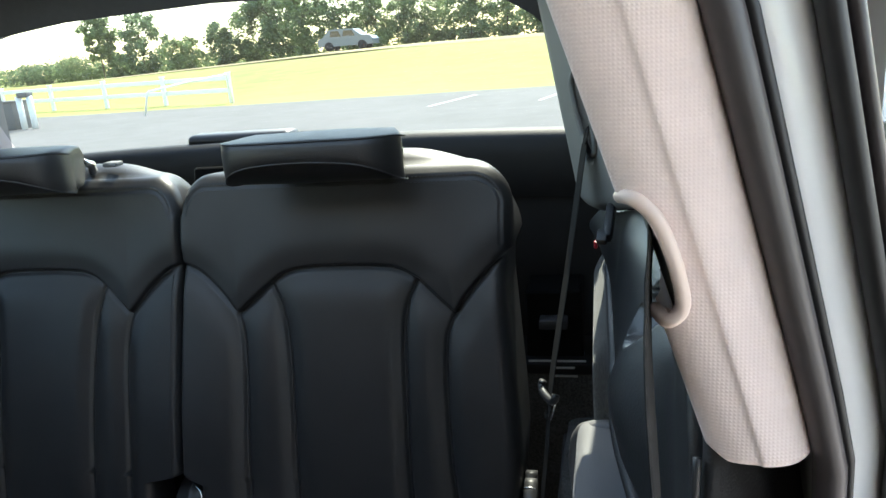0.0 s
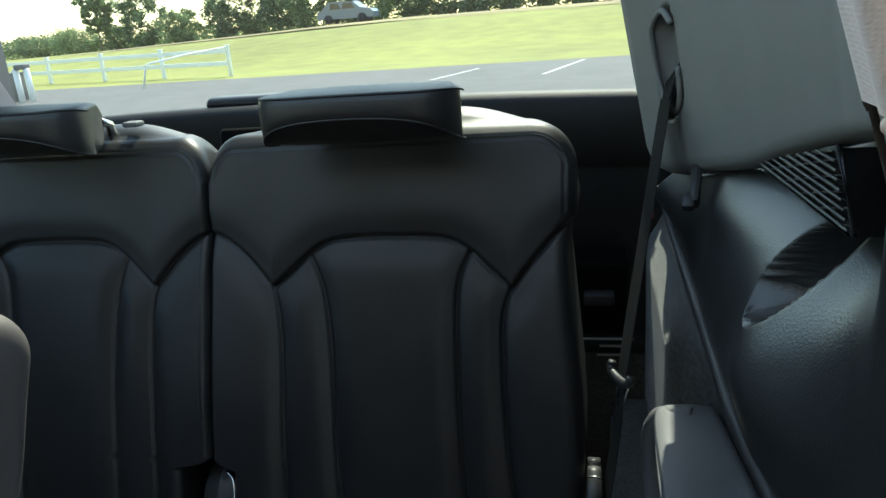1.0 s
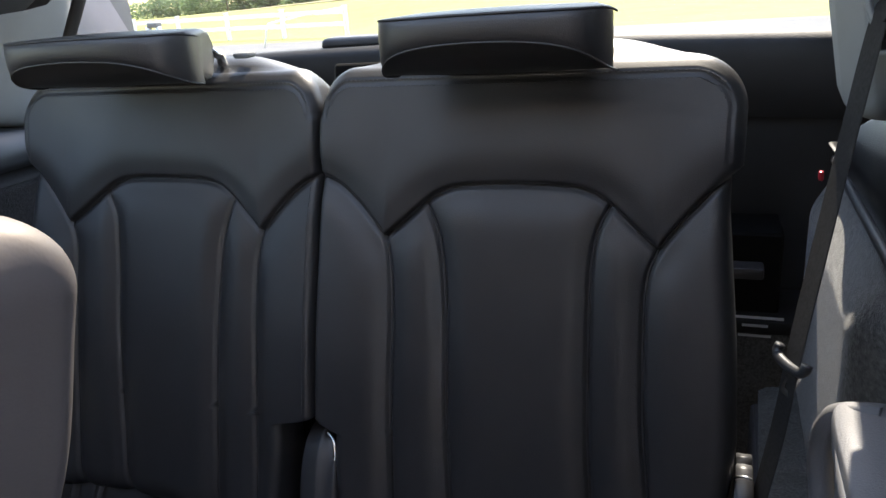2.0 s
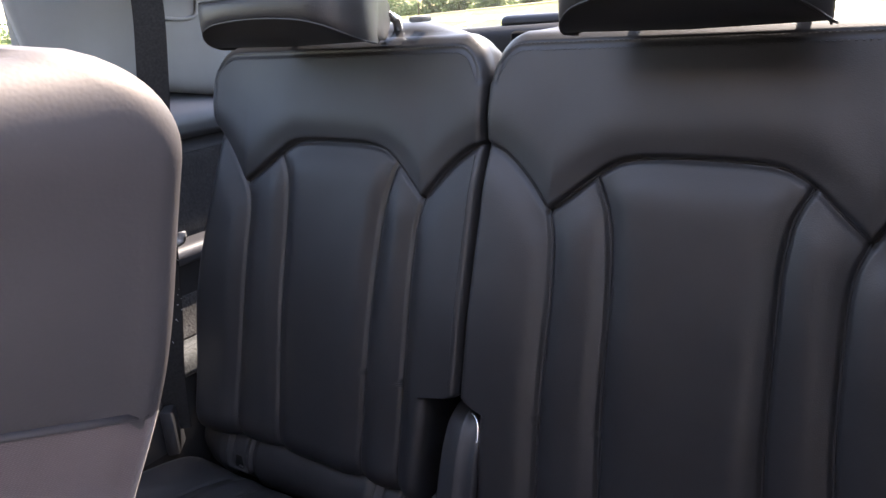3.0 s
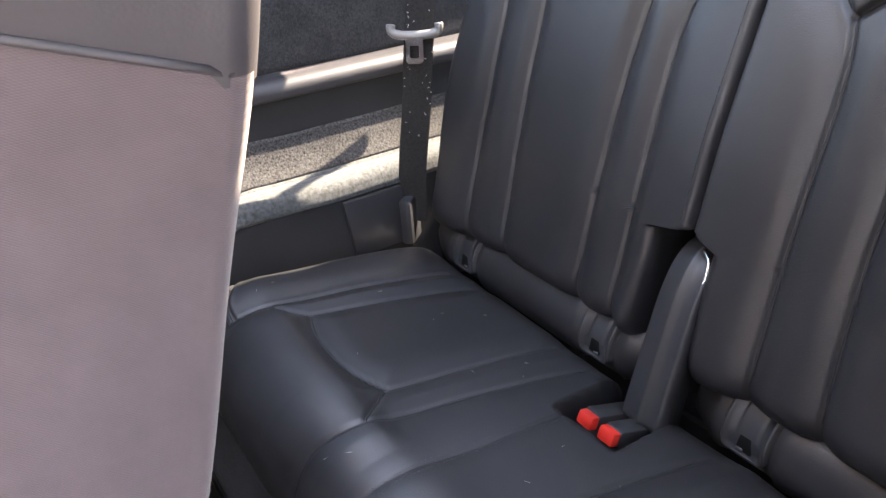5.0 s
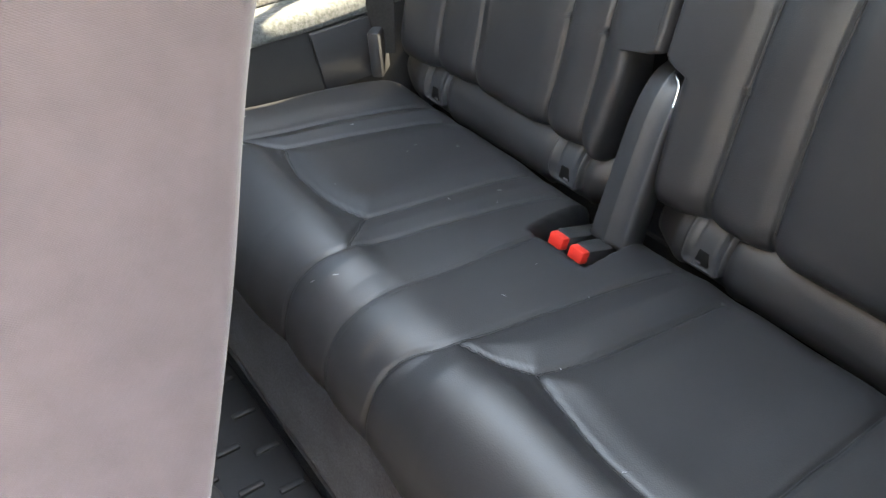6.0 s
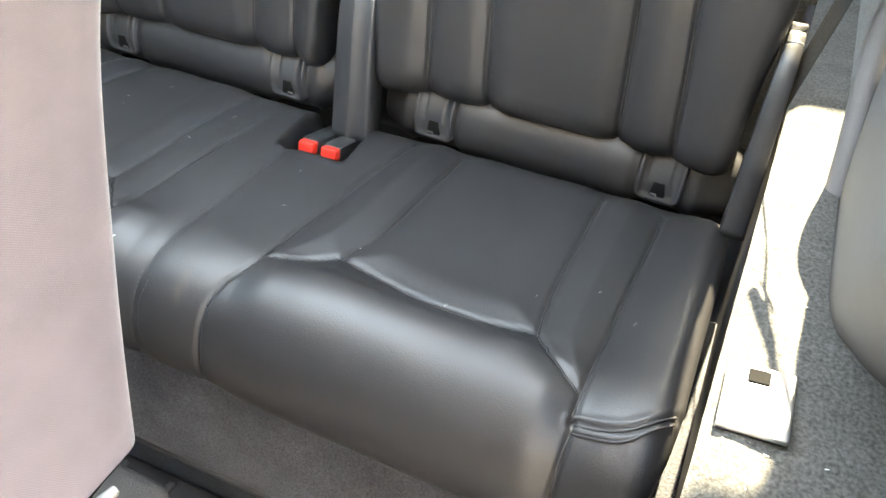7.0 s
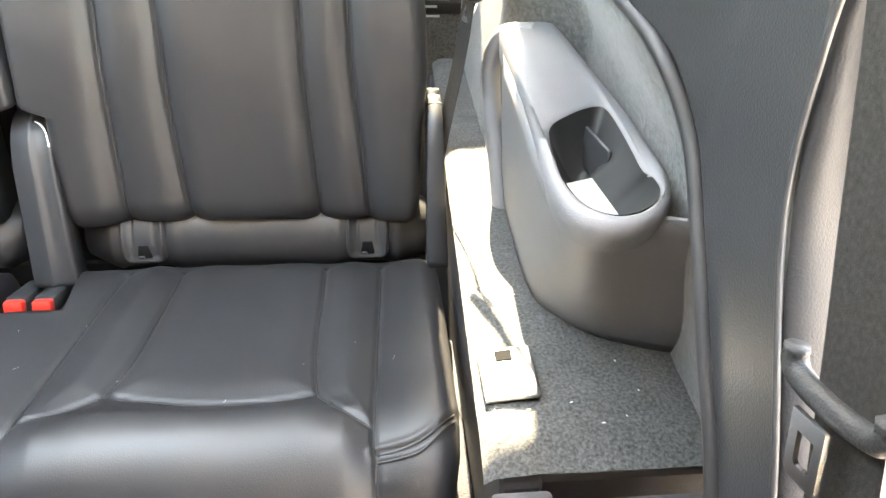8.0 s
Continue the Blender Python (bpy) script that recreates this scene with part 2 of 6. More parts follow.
def ribbon(name, pts, across, width, thick, material, smooth_n=24, crown=0.0):
    """A strap along pts; across: its width direction at each of pts."""
    P, A = spline(pts, smooth_n), spline(across, smooth_n)
    verts, faces = [], []
    prof = [(-0.5, 0.5), (-0.46, 1), (-0.2, 1 + crown), (0.2, 1 + crown), (0.46, 1), (0.5, 0.5), (0.46, 0), (-0.46, 0)]
    n = len(prof)
    for i, p in enumerate(P):
        d = (P[min(i + 1, len(P) - 1)] - P[max(i - 1, 0)]).normalized()
        a = (A[i] - d * A[i].dot(d)).normalized()
        nn = d.cross(a)
        for u, v in prof:
            verts.append(p + a * u * width + nn * (v - 0.5) * thick)
    for i in range(len(P) - 1):
        for k in range(n):
            faces.append((i * n + k, i * n + (k + 1) % n, (i + 1) * n + (k + 1) % n, (i + 1) * n + k))
    faces += [tuple(range(n)), tuple((len(P) - 1) * n + k for k in range(n))]
    return mesh_of(name, verts, faces, material, smooth=False)


def poly_at(poly, u):
    """The point at fraction u of a polyline, by its vertices' numbers."""
    k = u * (len(poly) - 1)
    j = min(int(k), len(poly) - 2)
    t = k - j
    return tuple(a + (b - a) * t for a, b in zip(poly[j], poly[j + 1]))


def resample(poly, n):
    return [tuple(p) for p in spline([(*p, 0)[:3] for p in poly], n)]


def patch(name, lower, upper, nu, nv, xf, material, thick=0.008, roll=0.0, bulge=None, sign=1):
    """A moulded panel between two curves of (y, z); xf(y, z) is its inner face; it thickens outwards and its rim rolls away."""
    lo, up = resample(lower, nu), resample(upper, nu)
    verts, faces = [], []
    for layer in (0, 1):
        for j in range(nv):
            v = j / (nv - 1)
            for i in range(nu):
                y = lo[i][0] + (up[i][0] - lo[i][0]) * v
                z = lo[i][1] + (up[i][1] - lo[i][1]) * v
                x = xf(y, z)
                if bulge:
                    x += sign * bulge(y, z)
                if roll:
                    e = min(i / (nu - 1), 1 - i / (nu - 1)) * (nu - 1) / 4.0
                    g = min(v, 1 - v) * (nv - 1) / 4.0
                    e = min(1.0, min(e, g))
                    x += sign * roll * (1 - math.sqrt(max(0, 1 - (1 - e) ** 2)))
                verts.append((x + sign * thick * layer, y, z))
    N = nu * nv
    for j in range(nv - 1):
        for i in range(nu - 1):
            a = j * nu + i
            faces.append((a, a + 1, a + nu + 1, a + nu))
            faces.append((N + a, N + a + nu, N + a + nu + 1, N + a + 1))
    rim = [i for i in range(nu)] + [j * nu + nu - 1 for j in range(1, nv)] + [(nv - 1) * nu + i for i in range(nu - 2, -1, -1)] + [j * nu for j in range(nv - 2, 0, -1)]
    for a, b in zip(rim, rim[1:] + rim[:1]):
        faces.append((a, N + a, N + b, b))
    return mesh_of(name, verts, faces, material)


def band(name, prof, y0, y1, material, thick=0.01, ny=2, away=(-1, 0), wobble=0.0):
    """A strip of section prof, points of (x, z), drawn along y, with thickness towards away."""
    verts, faces = [], []
    n = len(prof)
    for j in range(ny):
        y = y0 + (y1 - y0) * j / (ny - 1)
        for lay in (0, 1):
            for x, z in prof:
                w = wobble * noise.noise((x * 9, y * 14, z * 9))
                verts.append((x + away[0] * thick * lay, y, z + away[1] * thick * lay + w))
    for j in range(ny - 1):
        a, b = j * 2 * n, (j + 1) * 2 * n
        for i in range(n - 1):
            faces.append((a + i, a + i + 1, b + i + 1, b + i))
            faces.append((a + n + i, b + n + i, b + n + i + 1, a + n + i + 1))
        faces.append((a, b, b + n, a + n))
        faces.append((a + n - 1, a + 2 * n - 1, b + 2 * n - 1, b + n - 1))
    for a in (0, (ny - 1) * 2 * n):
        for i in range(n - 1):
            faces.append((a + i, a + n + i, a + n + i + 1, a + i + 1))
    return mesh_of(name, verts, faces, material)


def seg_dist(X, Y, lines):
    """Distance of the points (X, Y) from the nearest of some polylines."""
    best = np.full(X.shape, 9.0)
    for ln in lines:
        for (ax, ay), (bx, by) in zip(ln, ln[1:]):
            dx, dy = bx - ax, by - ay
            t = np.clip(((X - ax) * dx + (Y - ay) * dy) / (dx * dx + dy * dy + 1e-12), 0, 1)
            best = np.minimum(best, np.hypot(X - ax - t * dx, Y - ay - t * dy))
    return best


def ease(t):
    t = min(1.0, max(0.0, t))
    return t * t * (3 - 2 * t)


def curve2(pts, n=24):
    return [(p.x, p.y) for p in spline([(a, b, 0) for a, b in pts], n)]


def dashes(name, P, N, length, r, material, gap=0.45):
    """Stitches: small slugs along the points P, raised along the normals N."""
    verts, faces = [], []
    for a, b, n in zip(P, P[1:], N):
        d = b - a
        L = d.length
        if L < 1e-6:
            continue
        d = d / L
        k = int(L / length)
        for i in range(max(k, 0)):
            p = a + d * (i + 0.15) * length
            q = a + d * (i + 1 - gap + 0.15) * length
            s = d.cross(n).normalized() * r
            u = n * r
            base = len(verts)
            verts += [p - s, p + s, p + u, q - s, q + s, q + u]
            faces += [(base, base + 1, base + 2), (base + 3, base + 5, base + 4), (base, base + 2, base + 5, base + 3), (base + 1, base + 4, base + 5, base + 2)]
    return mesh_of(name, verts, faces, material, smooth=False)


# ------------------------------------------------------------------ outdoors
def ground_z(x, y):
    """The lot is level; beyond it the grass climbs to the road."""
    t = min(max((y - 30.0) / 26.0, 0.0), 1.0)
    high = 0.55 + 1.2 * min(max((x + 52.0) / 36.0, 0.0), 1.0)
    return -0.6 + high * (t * t * (3 - 2 * t)) + (0.04 * noise.noise((x * 0.1, y * 0.1, 0)) if y > 30 else 0.0)


def terrain(name, x0, x1, ys, nx, material, lift=0.0, label="", kind="structure"):
    verts, faces = [], []
    for y in ys:
        for i in range(nx):
            x = x0 + (x1 - x0) * i / (nx - 1)
            verts.append((x, y, ground_z(x, y) + lift))
    for j in range(len(ys) - 1):
        for i in range(nx - 1):
            a = j * nx + i
            faces.append((a, a + 1, a + nx + 1, a + nx))
    return solo(name, mesh_of(name, verts, faces, material), label, kind=kind)


def edge_y(x):
    """Where the asphalt ends and the grass begins."""
    return 24.3 - 0.07 * x


terrain("ground", -1500, 1500, [-1500, -40, 0, 10, 20] + [24 + 2 * k for k in range(20)] + [80, 200, 1500], 120, GRASS, 0.0, "mown yellow-green grass rising to the road")


def flat_poly(name, pts, z, material, label, kind="structure"):
    n = len(pts)
    v = [(x, y, z) for x, y in pts] + [(x, y, z - 0.02) for x, y in pts]
    f = [tuple(range(n)), tuple(range(2 * n - 1, n - 1, -1))] + [(i, (i + 1) % n, n + (i + 1) % n, n + i) for i in range(n)]
    return solo(name, mesh_of(name, v, f, material, smooth=False), label, kind=kind)


flat_poly("pavement", [(-90, -60), (90, -60)] + [(x, edge_y(x) + 0.25 * noise.noise((x * 0.4, 0, 0))) for x in range(90, -91, -2)], -0.585, ASPHALT, "worn grey asphalt parking lot")
flat_poly("concrete_apron", [(0.98, -40), (60, -40), (60, 12), (0.98, 12)], -0.577, CONCRETE, "pale concrete apron beside the car")
terrain("road", -160, 160, [57.0, 60.0, 63.5], 60, ROADM, 0.05, "pale country road on the bank")
terrain("verge", -160, 160, [50.5, 52, 54, 56.9], 60, DRYGRASS, 0.03, "sunburnt grass verge beside the road")


def lot_line(x0, y0, x1, y1, w=0.11):
    d = Vector((x1 - x0, y1 - y0)).normalized()
    n = Vector((-d.y, d.x)) * w / 2
    flat_poly("parking_line", [(x0 - n.x, y0 - n.y), (x1 - n.x, y1 - n.y), (x1 + n.x, y1 + n.y), (x0 + n.x, y0 + n.y)], -0.578, LINE, "worn white painted parking line on asphalt")


lot_line(-0.95, 19.0, 0.0, 23.6)
lot_line(-4.0, 19.2, -3.2, 22.5)


def fence():
    f = thing("fence", "white vinyl two-rail fence along the grass edge", "fence")
    a, b = Vector((-13.9, 27.2, -0.6)), Vector((-35.2, 33.2, -0.6))
    n = 6
    post = bevelled_box("post", (0, 0, 0), (0.15, 0.15, 1.16), 0.012, VINYL, 1)
    cap = bevelled_box("cap", (0, 0, 0), (0.19, 0.19, 0.05), 0.015, VINYL, 1)
    for i in range(n + 1):
        p = a.lerp(b, i / n)
        o = part("post", post, f)
        o.location = p + Vector((0, 0, 0.58))
        c = part("cap", cap, f)
        c.location = p + Vector((0, 0, 1.18))
    d = (b - a)
    for i in range(n):
        p, q = a.lerp(b, i / n), a.lerp(b, (i + 1) / n)
        for h in (0.50, 0.98):
            part("rail", ribbon("rail", [p + Vector((0, 0, h)), p.lerp(q, 0.5) + Vector((0, 0, h)), q + Vector((0, 0, h))], [(0, 0, 1)] * 3, 0.17, 0.04, VINYL, 3), f)


fence()
pr = thing("pipe_barrier", "white painted bent pipe barrier on asphalt", "barrier")
part("pipe", tube("pipe", [(-15.1, 23.0, -0.6), (-14.95, 23.1, 0.16), (-14.9, 23.15, 0.22), (-14.4, 24.9, 0.40), (-13.6, 26.5, 0.54), (-13.55, 26.6, -0.6)], 0.035, VINYL, 8), pr)


def utility_box():
    b = thing("utility_box", "small grey metal cabinet beside two posts", "cabinet")
    part("cabinet_body", bevelled_box("cabinet_body", (-18.5, 20.6, -0.16), (0.95, 0.7, 0.88), 0.03, BOXGREY, 2), b)
    part("cabinet_lid", bevelled_box("cabinet_lid", (-18.5, 20.6, 0.31), (1.02, 0.76, 0.06), 0.02, BOXGREY, 2), b)
    for x in (-17.75, -17.35):
        part("post", tube("post", [(x, 20.3, -0.6), (x, 20.3, 0.46)], 0.10, VINYL, 8), b)
    part("post_cap", bevelled_box("post_cap", (-17.5, 20.3, 0.50), (0.40, 0.3, 0.16), 0.04, BOXGREY, 2), b)


utility_box()


def car_on_road(x, y):
    z = ground_z(x, y) + 0.05
    c = thing("car", "blue-grey sports utility car on the road", "car", at=(x, y, z))
    prof = [(-2.3, 0.35), (-2.3, 0.95), (-1.9, 1.05), (-1.35, 1.6), (-0.9, 1.68), (0.7, 1.62), (1.3, 1.12), (2.1, 0.98), (2.3, 0.75), (2.3, 0.35)]
    n = len(prof)
    v = [(x + a, y - 0.9, z + b) for a, b in prof] + [(x + a, y + 0.9, z + b) for a, b in prof]
    part("body", mesh_of("body", v, [tuple(range(n)), tuple(range(2 * n - 1, n - 1, -1))] + [(i, (i + 1) % n, n + (i + 1) % n, n + i) for i in range(n)], CARBLUE, False), c)
    for a0, a1 in ((-1.25, -0.3), (-0.2, 0.85)):
        w = [(x + a0, y - 0.92, z + 1.08), (x + a1, y - 0.92, z + 1.08), (x + a1 - 0.22, y - 0.92, z + 1.5), (x + a0 + 0.12, y - 0.92, z + 1.52)]
        w += [(p[0], p[1] + 0.015, p[2]) for p in w]
        part("window", mesh_of("window", w, [(0, 1, 2, 3), (7, 6, 5, 4), (0, 4, 5, 1), (1, 5, 6, 2), (2, 6, 7, 3), (3, 7, 4, 0)], CARGLASS, False), c)
    for a in (-1.4, 1.4):
        for s in (-0.86, 0.86):
            part("wheel", tube("wheel", [(x + a, y + s - 0.11, z + 0.35), (x + a, y + s + 0.11, z + 0.35)], 0.35, TYRE, 20), c)


car_on_road(-19.2, 58.8)


def tree(x, y, h, spread, leaf, seed, low=0.25, clumps=64, leaves=100, slim=False):
    rnd = random.Random(seed)
    z = ground_z(x, y)
    t = thing("tree", rnd.choice(["broad green roadside tree in full leaf", "dense leafy tree behind the road", "tall green tree with an open crown"]), "tree", "trees along the road", at=(x, y, z))
    top = Vector((x + rnd.uniform(-0.4, 0.4), y, z + h * 0.8))
    base = Vector((x, y, z - 0.1))
    verts, faces = [], []
    limbs = [(base, top, 0.013 * h)]
    for k in range(7):
        a = base.lerp(top, rnd.uniform(0.3, 0.9))
        w = rnd.uniform(0, 6.28)
        limbs.append((a, a + Vector((math.cos(w) * spread * 0.7, math.sin(w) * spread * 0.7, h * rnd.uniform(0.1, 0.3))), 0.006 * h))
    for a, b, r in limbs:
        i0 = len(verts)
        d = (b - a).normalized()
        s = d.cross(Vector((0.3, 0.9, 0.1))).normalized()
        u = d.cross(s)
        for k, q in enumerate((a, a.lerp(b, 0.5), b)):
            for m in range(6):
                w = m * math.pi / 3
                verts.append(q + (s * math.cos(w) + u * math.sin(w)) * r * (1 - 0.42 * k))
        for k in range(2):
            for m in range(6):
                faces.append((i0 + k * 6 + m, i0 + k * 6 + (m + 1) % 6, i0 + k * 6 + 6 + (m + 1) % 6, i0 + k * 6 + 6 + m))
    part("trunk", mesh_of("trunk", verts, faces, BARK), t)
    verts, faces = [], []
    for k in range(clumps):
        w, f = rnd.uniform(0, 6.28), rnd.random() ** 0.5
        hz = rnd.uniform(low, 1.0)
        rad = spread * math.sqrt(max(0.05, 1 - ((hz - 0.55) / 0.5) ** 2)) * rnd.uniform(0.7, 1.1)
        c = Vector((x + math.cos(w) * f * rad, y + math.sin(w) * f * rad, z + hz * h))
        cr = spread * rnd.uniform(0.14, 0.32)
        for m in range(leaves):
            q = Vector((rnd.gauss(0, 1), rnd.gauss(0, 1), rnd.gauss(0, 0.8)))
            p = c + q.normalized() * cr * rnd.uniform(0.4, 1.1)
            s = rnd.uniform(0.09, 0.20) * (0.5 + h / 14)
            nrm = Vector((rnd.gauss(0, 1), rnd.gauss(0, 1), rnd.gauss(0.4, 1))).normalized()
            a = nrm.cross(Vector((0.2, 0.5, 0.8))).normalized() * s
            b = nrm.cross(a).normalized() * s * 0.7
            i0 = len(verts)
            verts += [p - a, p - b * 0.9, p + a, p + b]
            faces.append((i0, i0 + 1, i0 + 2, i0 + 3))
    me = bpy.data.meshes.new("crown")
    me.from_pydata([tuple(v) for v in verts], [], faces)
    me.materials.append(leaf)
    part("crown", me, t)


TREES = [(-53.5, 75, 7.4, 1.9, 1, 0.30), (-48.3, 75, 6.4, 3.0, 0, 0.02), (-59, 78, 2.6, 3.6, 1, 0.0), (-64, 78, 2.2, 3.6, 0, 0.0), (-54, 79, 2.4, 2.6, 0, 0.0), (-42.8, 74, 3.4, 2.5, 1, 0.0), (-39.2, 76, 4.6, 2.3, 0, 0.0),
         (-36.3, 78, 6.6, 2.8, 1, 0.02), (-33, 77, 8.2, 3.3, 0, 0.02), (-29.6, 76, 7.0, 3.2, 1, 0.0), (-26, 79, 8.8, 3.7, 0, 0.0), (-22.5, 78, 6.0, 2.9, 1, 0.0), (-19.4, 80, 5.2, 2.7, 0, 0.0),
         (-16, 82, 4.8, 3.0, 1, 0.0), (-12.5, 80, 6.0, 3.2, 0, 0.0), (-9, 82, 7.0, 3.6, 1, 0.0), (-5, 84, 6.4, 3.6, 0, 0.0), (-1, 86, 7.0, 4.0, 1, 0.0), (4, 84, 8.0, 4.0, 0, 0.0), (9, 82, 7.0, 4.0, 1, 0.0),
         (-58, 9, 9.0, 4.0, 1, 0.1), (-46, 2, 8.0, 4.0, 0, 0.05), (-52, -6, 9.0, 4.5, 1, 0.05), (-60, 16, 10.0, 4.5, 0, 0.05)]
for k, (x, y, h, sp, lf, low) in enumerate(TREES):
    tree(x, y, h, sp, (LEAF, LEAF2)[lf], 40 + k, low)


def hedge(name, x0, y0, x1, y1, h, seed, n=9000):
    rnd = random.Random(seed)
    verts, faces = [], []
    for k in range(n):
        u = rnd.random()
        x, y = x0 + (x1 - x0) * u + rnd.gauss(0, 0.5), y0 + (y1 - y0) * u + rnd.gauss(0, 1.2)
        top = h * (0.65 + 0.45 * noise.noise((u * 23.0, seed, 0.3)))
        p = Vector((x, y, ground_z(x, y) + rnd.random() ** 0.8 * max(top, 0.4)))
        s = rnd.uniform(0.10, 0.24)
        nrm = Vector((rnd.gauss(0, 1), rnd.gauss(0, 1), rnd.gauss(0.4, 1))).normalized()
        a = nrm.cross(Vector((0.2, 0.5, 0.8))).normalized() * s
        b = nrm.cross(a).normalized() * s * 0.7
        i0 = len(verts)
        verts += [p - a, p - b, p + a, p + b]
        faces.append((i0, i0 + 1, i0 + 2, i0 + 3))
    me = bpy.data.meshes.new(name)
    me.from_pydata([tuple(v) for v in verts], [], faces)
    me.materials.append(LEAF2)
    return solo(name, me, "low green scrub along the road", "bushes", kind="stuff")


hedge("roadside_scrub", -75, 78, 20, 85, 2.6, 3, 14000)
hedge("distant_scrub", -62, -20, -60, 40, 4.0, 5)


def banner_stand():
    b = thing("banner_stand", "red and white sale banner on a black frame", "banner")
    x, y = 4.6, 6.0
    for dx in (0.0, 1.5):
        part("pole", tube("pole", [(x + dx, y, -0.585), (x + dx, y, 1.9)], 0.03, RUBBER, 8), b)
        part("foot", tube("foot", [(x + dx - 0.35, y - 0.3, -0.56), (x + dx, y, -0.35), (x + dx + 0.35, y + 0.3, -0.56)], 0.02, RUBBER, 6), b)
    part("banner_cloth", bevelled_box("banner_cloth", (x + 0.75, y, 1.0), (1.44, 0.02, 1.5), 0.004, BANNER, 1), b)
    part("red_field", bevelled_box("red_field", (x + 0.75, y - 0.014, 1.35), (1.30, 0.008, 0.45), 0.002, RED, 1), b, "red printed field")


banner_stand()


# ------------------------------------------------------------------ vehicle shell
def quad_wall(name, loops, thick_vec, material, label):
    """A wall with rectangular openings: loops of four corners joined in pairs."""
    v, f = [], []
    for quad in loops:
        b = len(v)
        v += [Vector(p) for p in quad] + [Vector(p) + Vector(thick_vec) for p in quad]
        f += [(b, b + 1, b + 2, b + 3), (b + 7, b + 6, b + 5, b + 4)] + [(b + i, b + (i + 1) % 4, b + 4 + (i + 1) % 4, b + 4 + i) for i in range(4)]
    return solo(name, mesh_of(name, v, f, material, False), label, kind="structure")


def strip_wall(name, x, rects, out, material, label):
    return quad_wall(name, [[(x, a, c), (x, b, c), (x, b, d), (x, a, d)] for a, b, c, d in rects], (out, 0, 0), material, label)


quad_wall("floor", [[(-0.80, -2.6, 0), (0.80, -2.6, 0), (0.80, 0.66, 0), (-0.80, 0.66, 0)]], (0, 0, -0.08), CARPET, "dark carpeted vehicle floor")
quad_wall("ceiling", [[(-0.80, 0.02, 1.215), (0.80, 0.02, 1.215), (0.80, 0.36, 1.19), (-0.80, 0.36, 1.19)], [(-0.80, -2.0, 1.27), (-0.56, -2.0, 1.27), (-0.56, 0.019, 1.215), (-0.80, 0.019, 1.215)], [(0.56, -2.0, 1.27), (0.80, -2.0, 1.27), (0.80, 0.019, 1.215), (0.56, 0.019, 1.215)], [(-0.80, -2.6, 1.28), (0.80, -2.6, 1.28), (0.80, -2.001, 1.27), (-0.80, -2.001, 1.27)], [(-0.559, -2.0, 1.27), (0.559, -2.0, 1.27), (0.559, -0.60, 1.235), (-0.559, -0.60, 1.235)]], (0, 0, 0.06), HEADLINER, "grey fabric headliner round the added roof opening")
ROOFARCH = [(-0.80, 0.98), (-0.60, 1.0), (-0.530, 1.035), (-0.505, 1.06), (-0.475, 1.09), (-0.44, 1.112), (-0.38, 1.124), (-0.25, 1.138), (0, 1.145), (0.25, 1.138), (0.38, 1.124), (0.44, 1.112), (0.475, 1.09), (0.505, 1.06), (0.530, 1.035), (0.60, 1.0), (0.80, 0.98)]
ROOFARCH = [(0.562 + (x - 0.562) * 0.911 if abs(x) < 0.7 else x, 1.062 + (z - 1.062) * 0.911) for x, z in ROOFARCH]
v, f = [], []
n = len(ROOFARCH)
for y, dz in ((0.205, 0.0), (0.245, 0.006)):
    v += [(x, y, z + dz) for x, z in ROOFARCH] + [(x, y, 1.30) for x, z in ROOFARCH]
f = [(i, i + 1, n + i + 1, n + i) for i in range(n - 1)] + [(2 * n + i, 3 * n + i, 3 * n + i + 1, 2 * n + i + 1) for i in range(n - 1)] + [(i, 2 * n + i, 2 * n + i + 1, i + 1) for i in range(n - 1)]
f += [(0, n, 3 * n, 2 * n), (n - 1, 3 * n - 1, 4 * n - 1, 2 * n - 1)] + [(n + i, n + i + 1, 3 * n + i + 1, 3 * n + i) for i in range(n - 1)]
solo("trim_rear_header", mesh_of("trim_rear_header", v, f, RUBBER, False), "dark arched rear window header", kind="structure")
# added roof opening, out of view, for top light on the bench cushion
gr = new("window_roof_added", mesh_of("window_roof_added", [(-0.56, -0.60, 1.275), (0.56, -0.60, 1.275), (0.56, 0.02, 1.25), (-0.56, 0.02, 1.25)], [(0, 1, 2, 3)], ROOFGLASS, False))
tagged(gr, "unseen glass roof panel added to light the cushions", kind="structure")
# left body side: sill, window band and roof rail
strip_wall("wall_left", -0.72, [(-2.6, 0.66, -0.08, 0.90), (-2.6, 0.66, 1.18, 1.27), (-2.6, -1.9, 0.90, 1.18), (-0.62, -0.54, 0.90, 1.18), (-1.62, -1.54, 0.90, 1.18), (0.02, 0.66, 0.90, 1.18)], -0.06, GREYPL, "left body side with window openings")
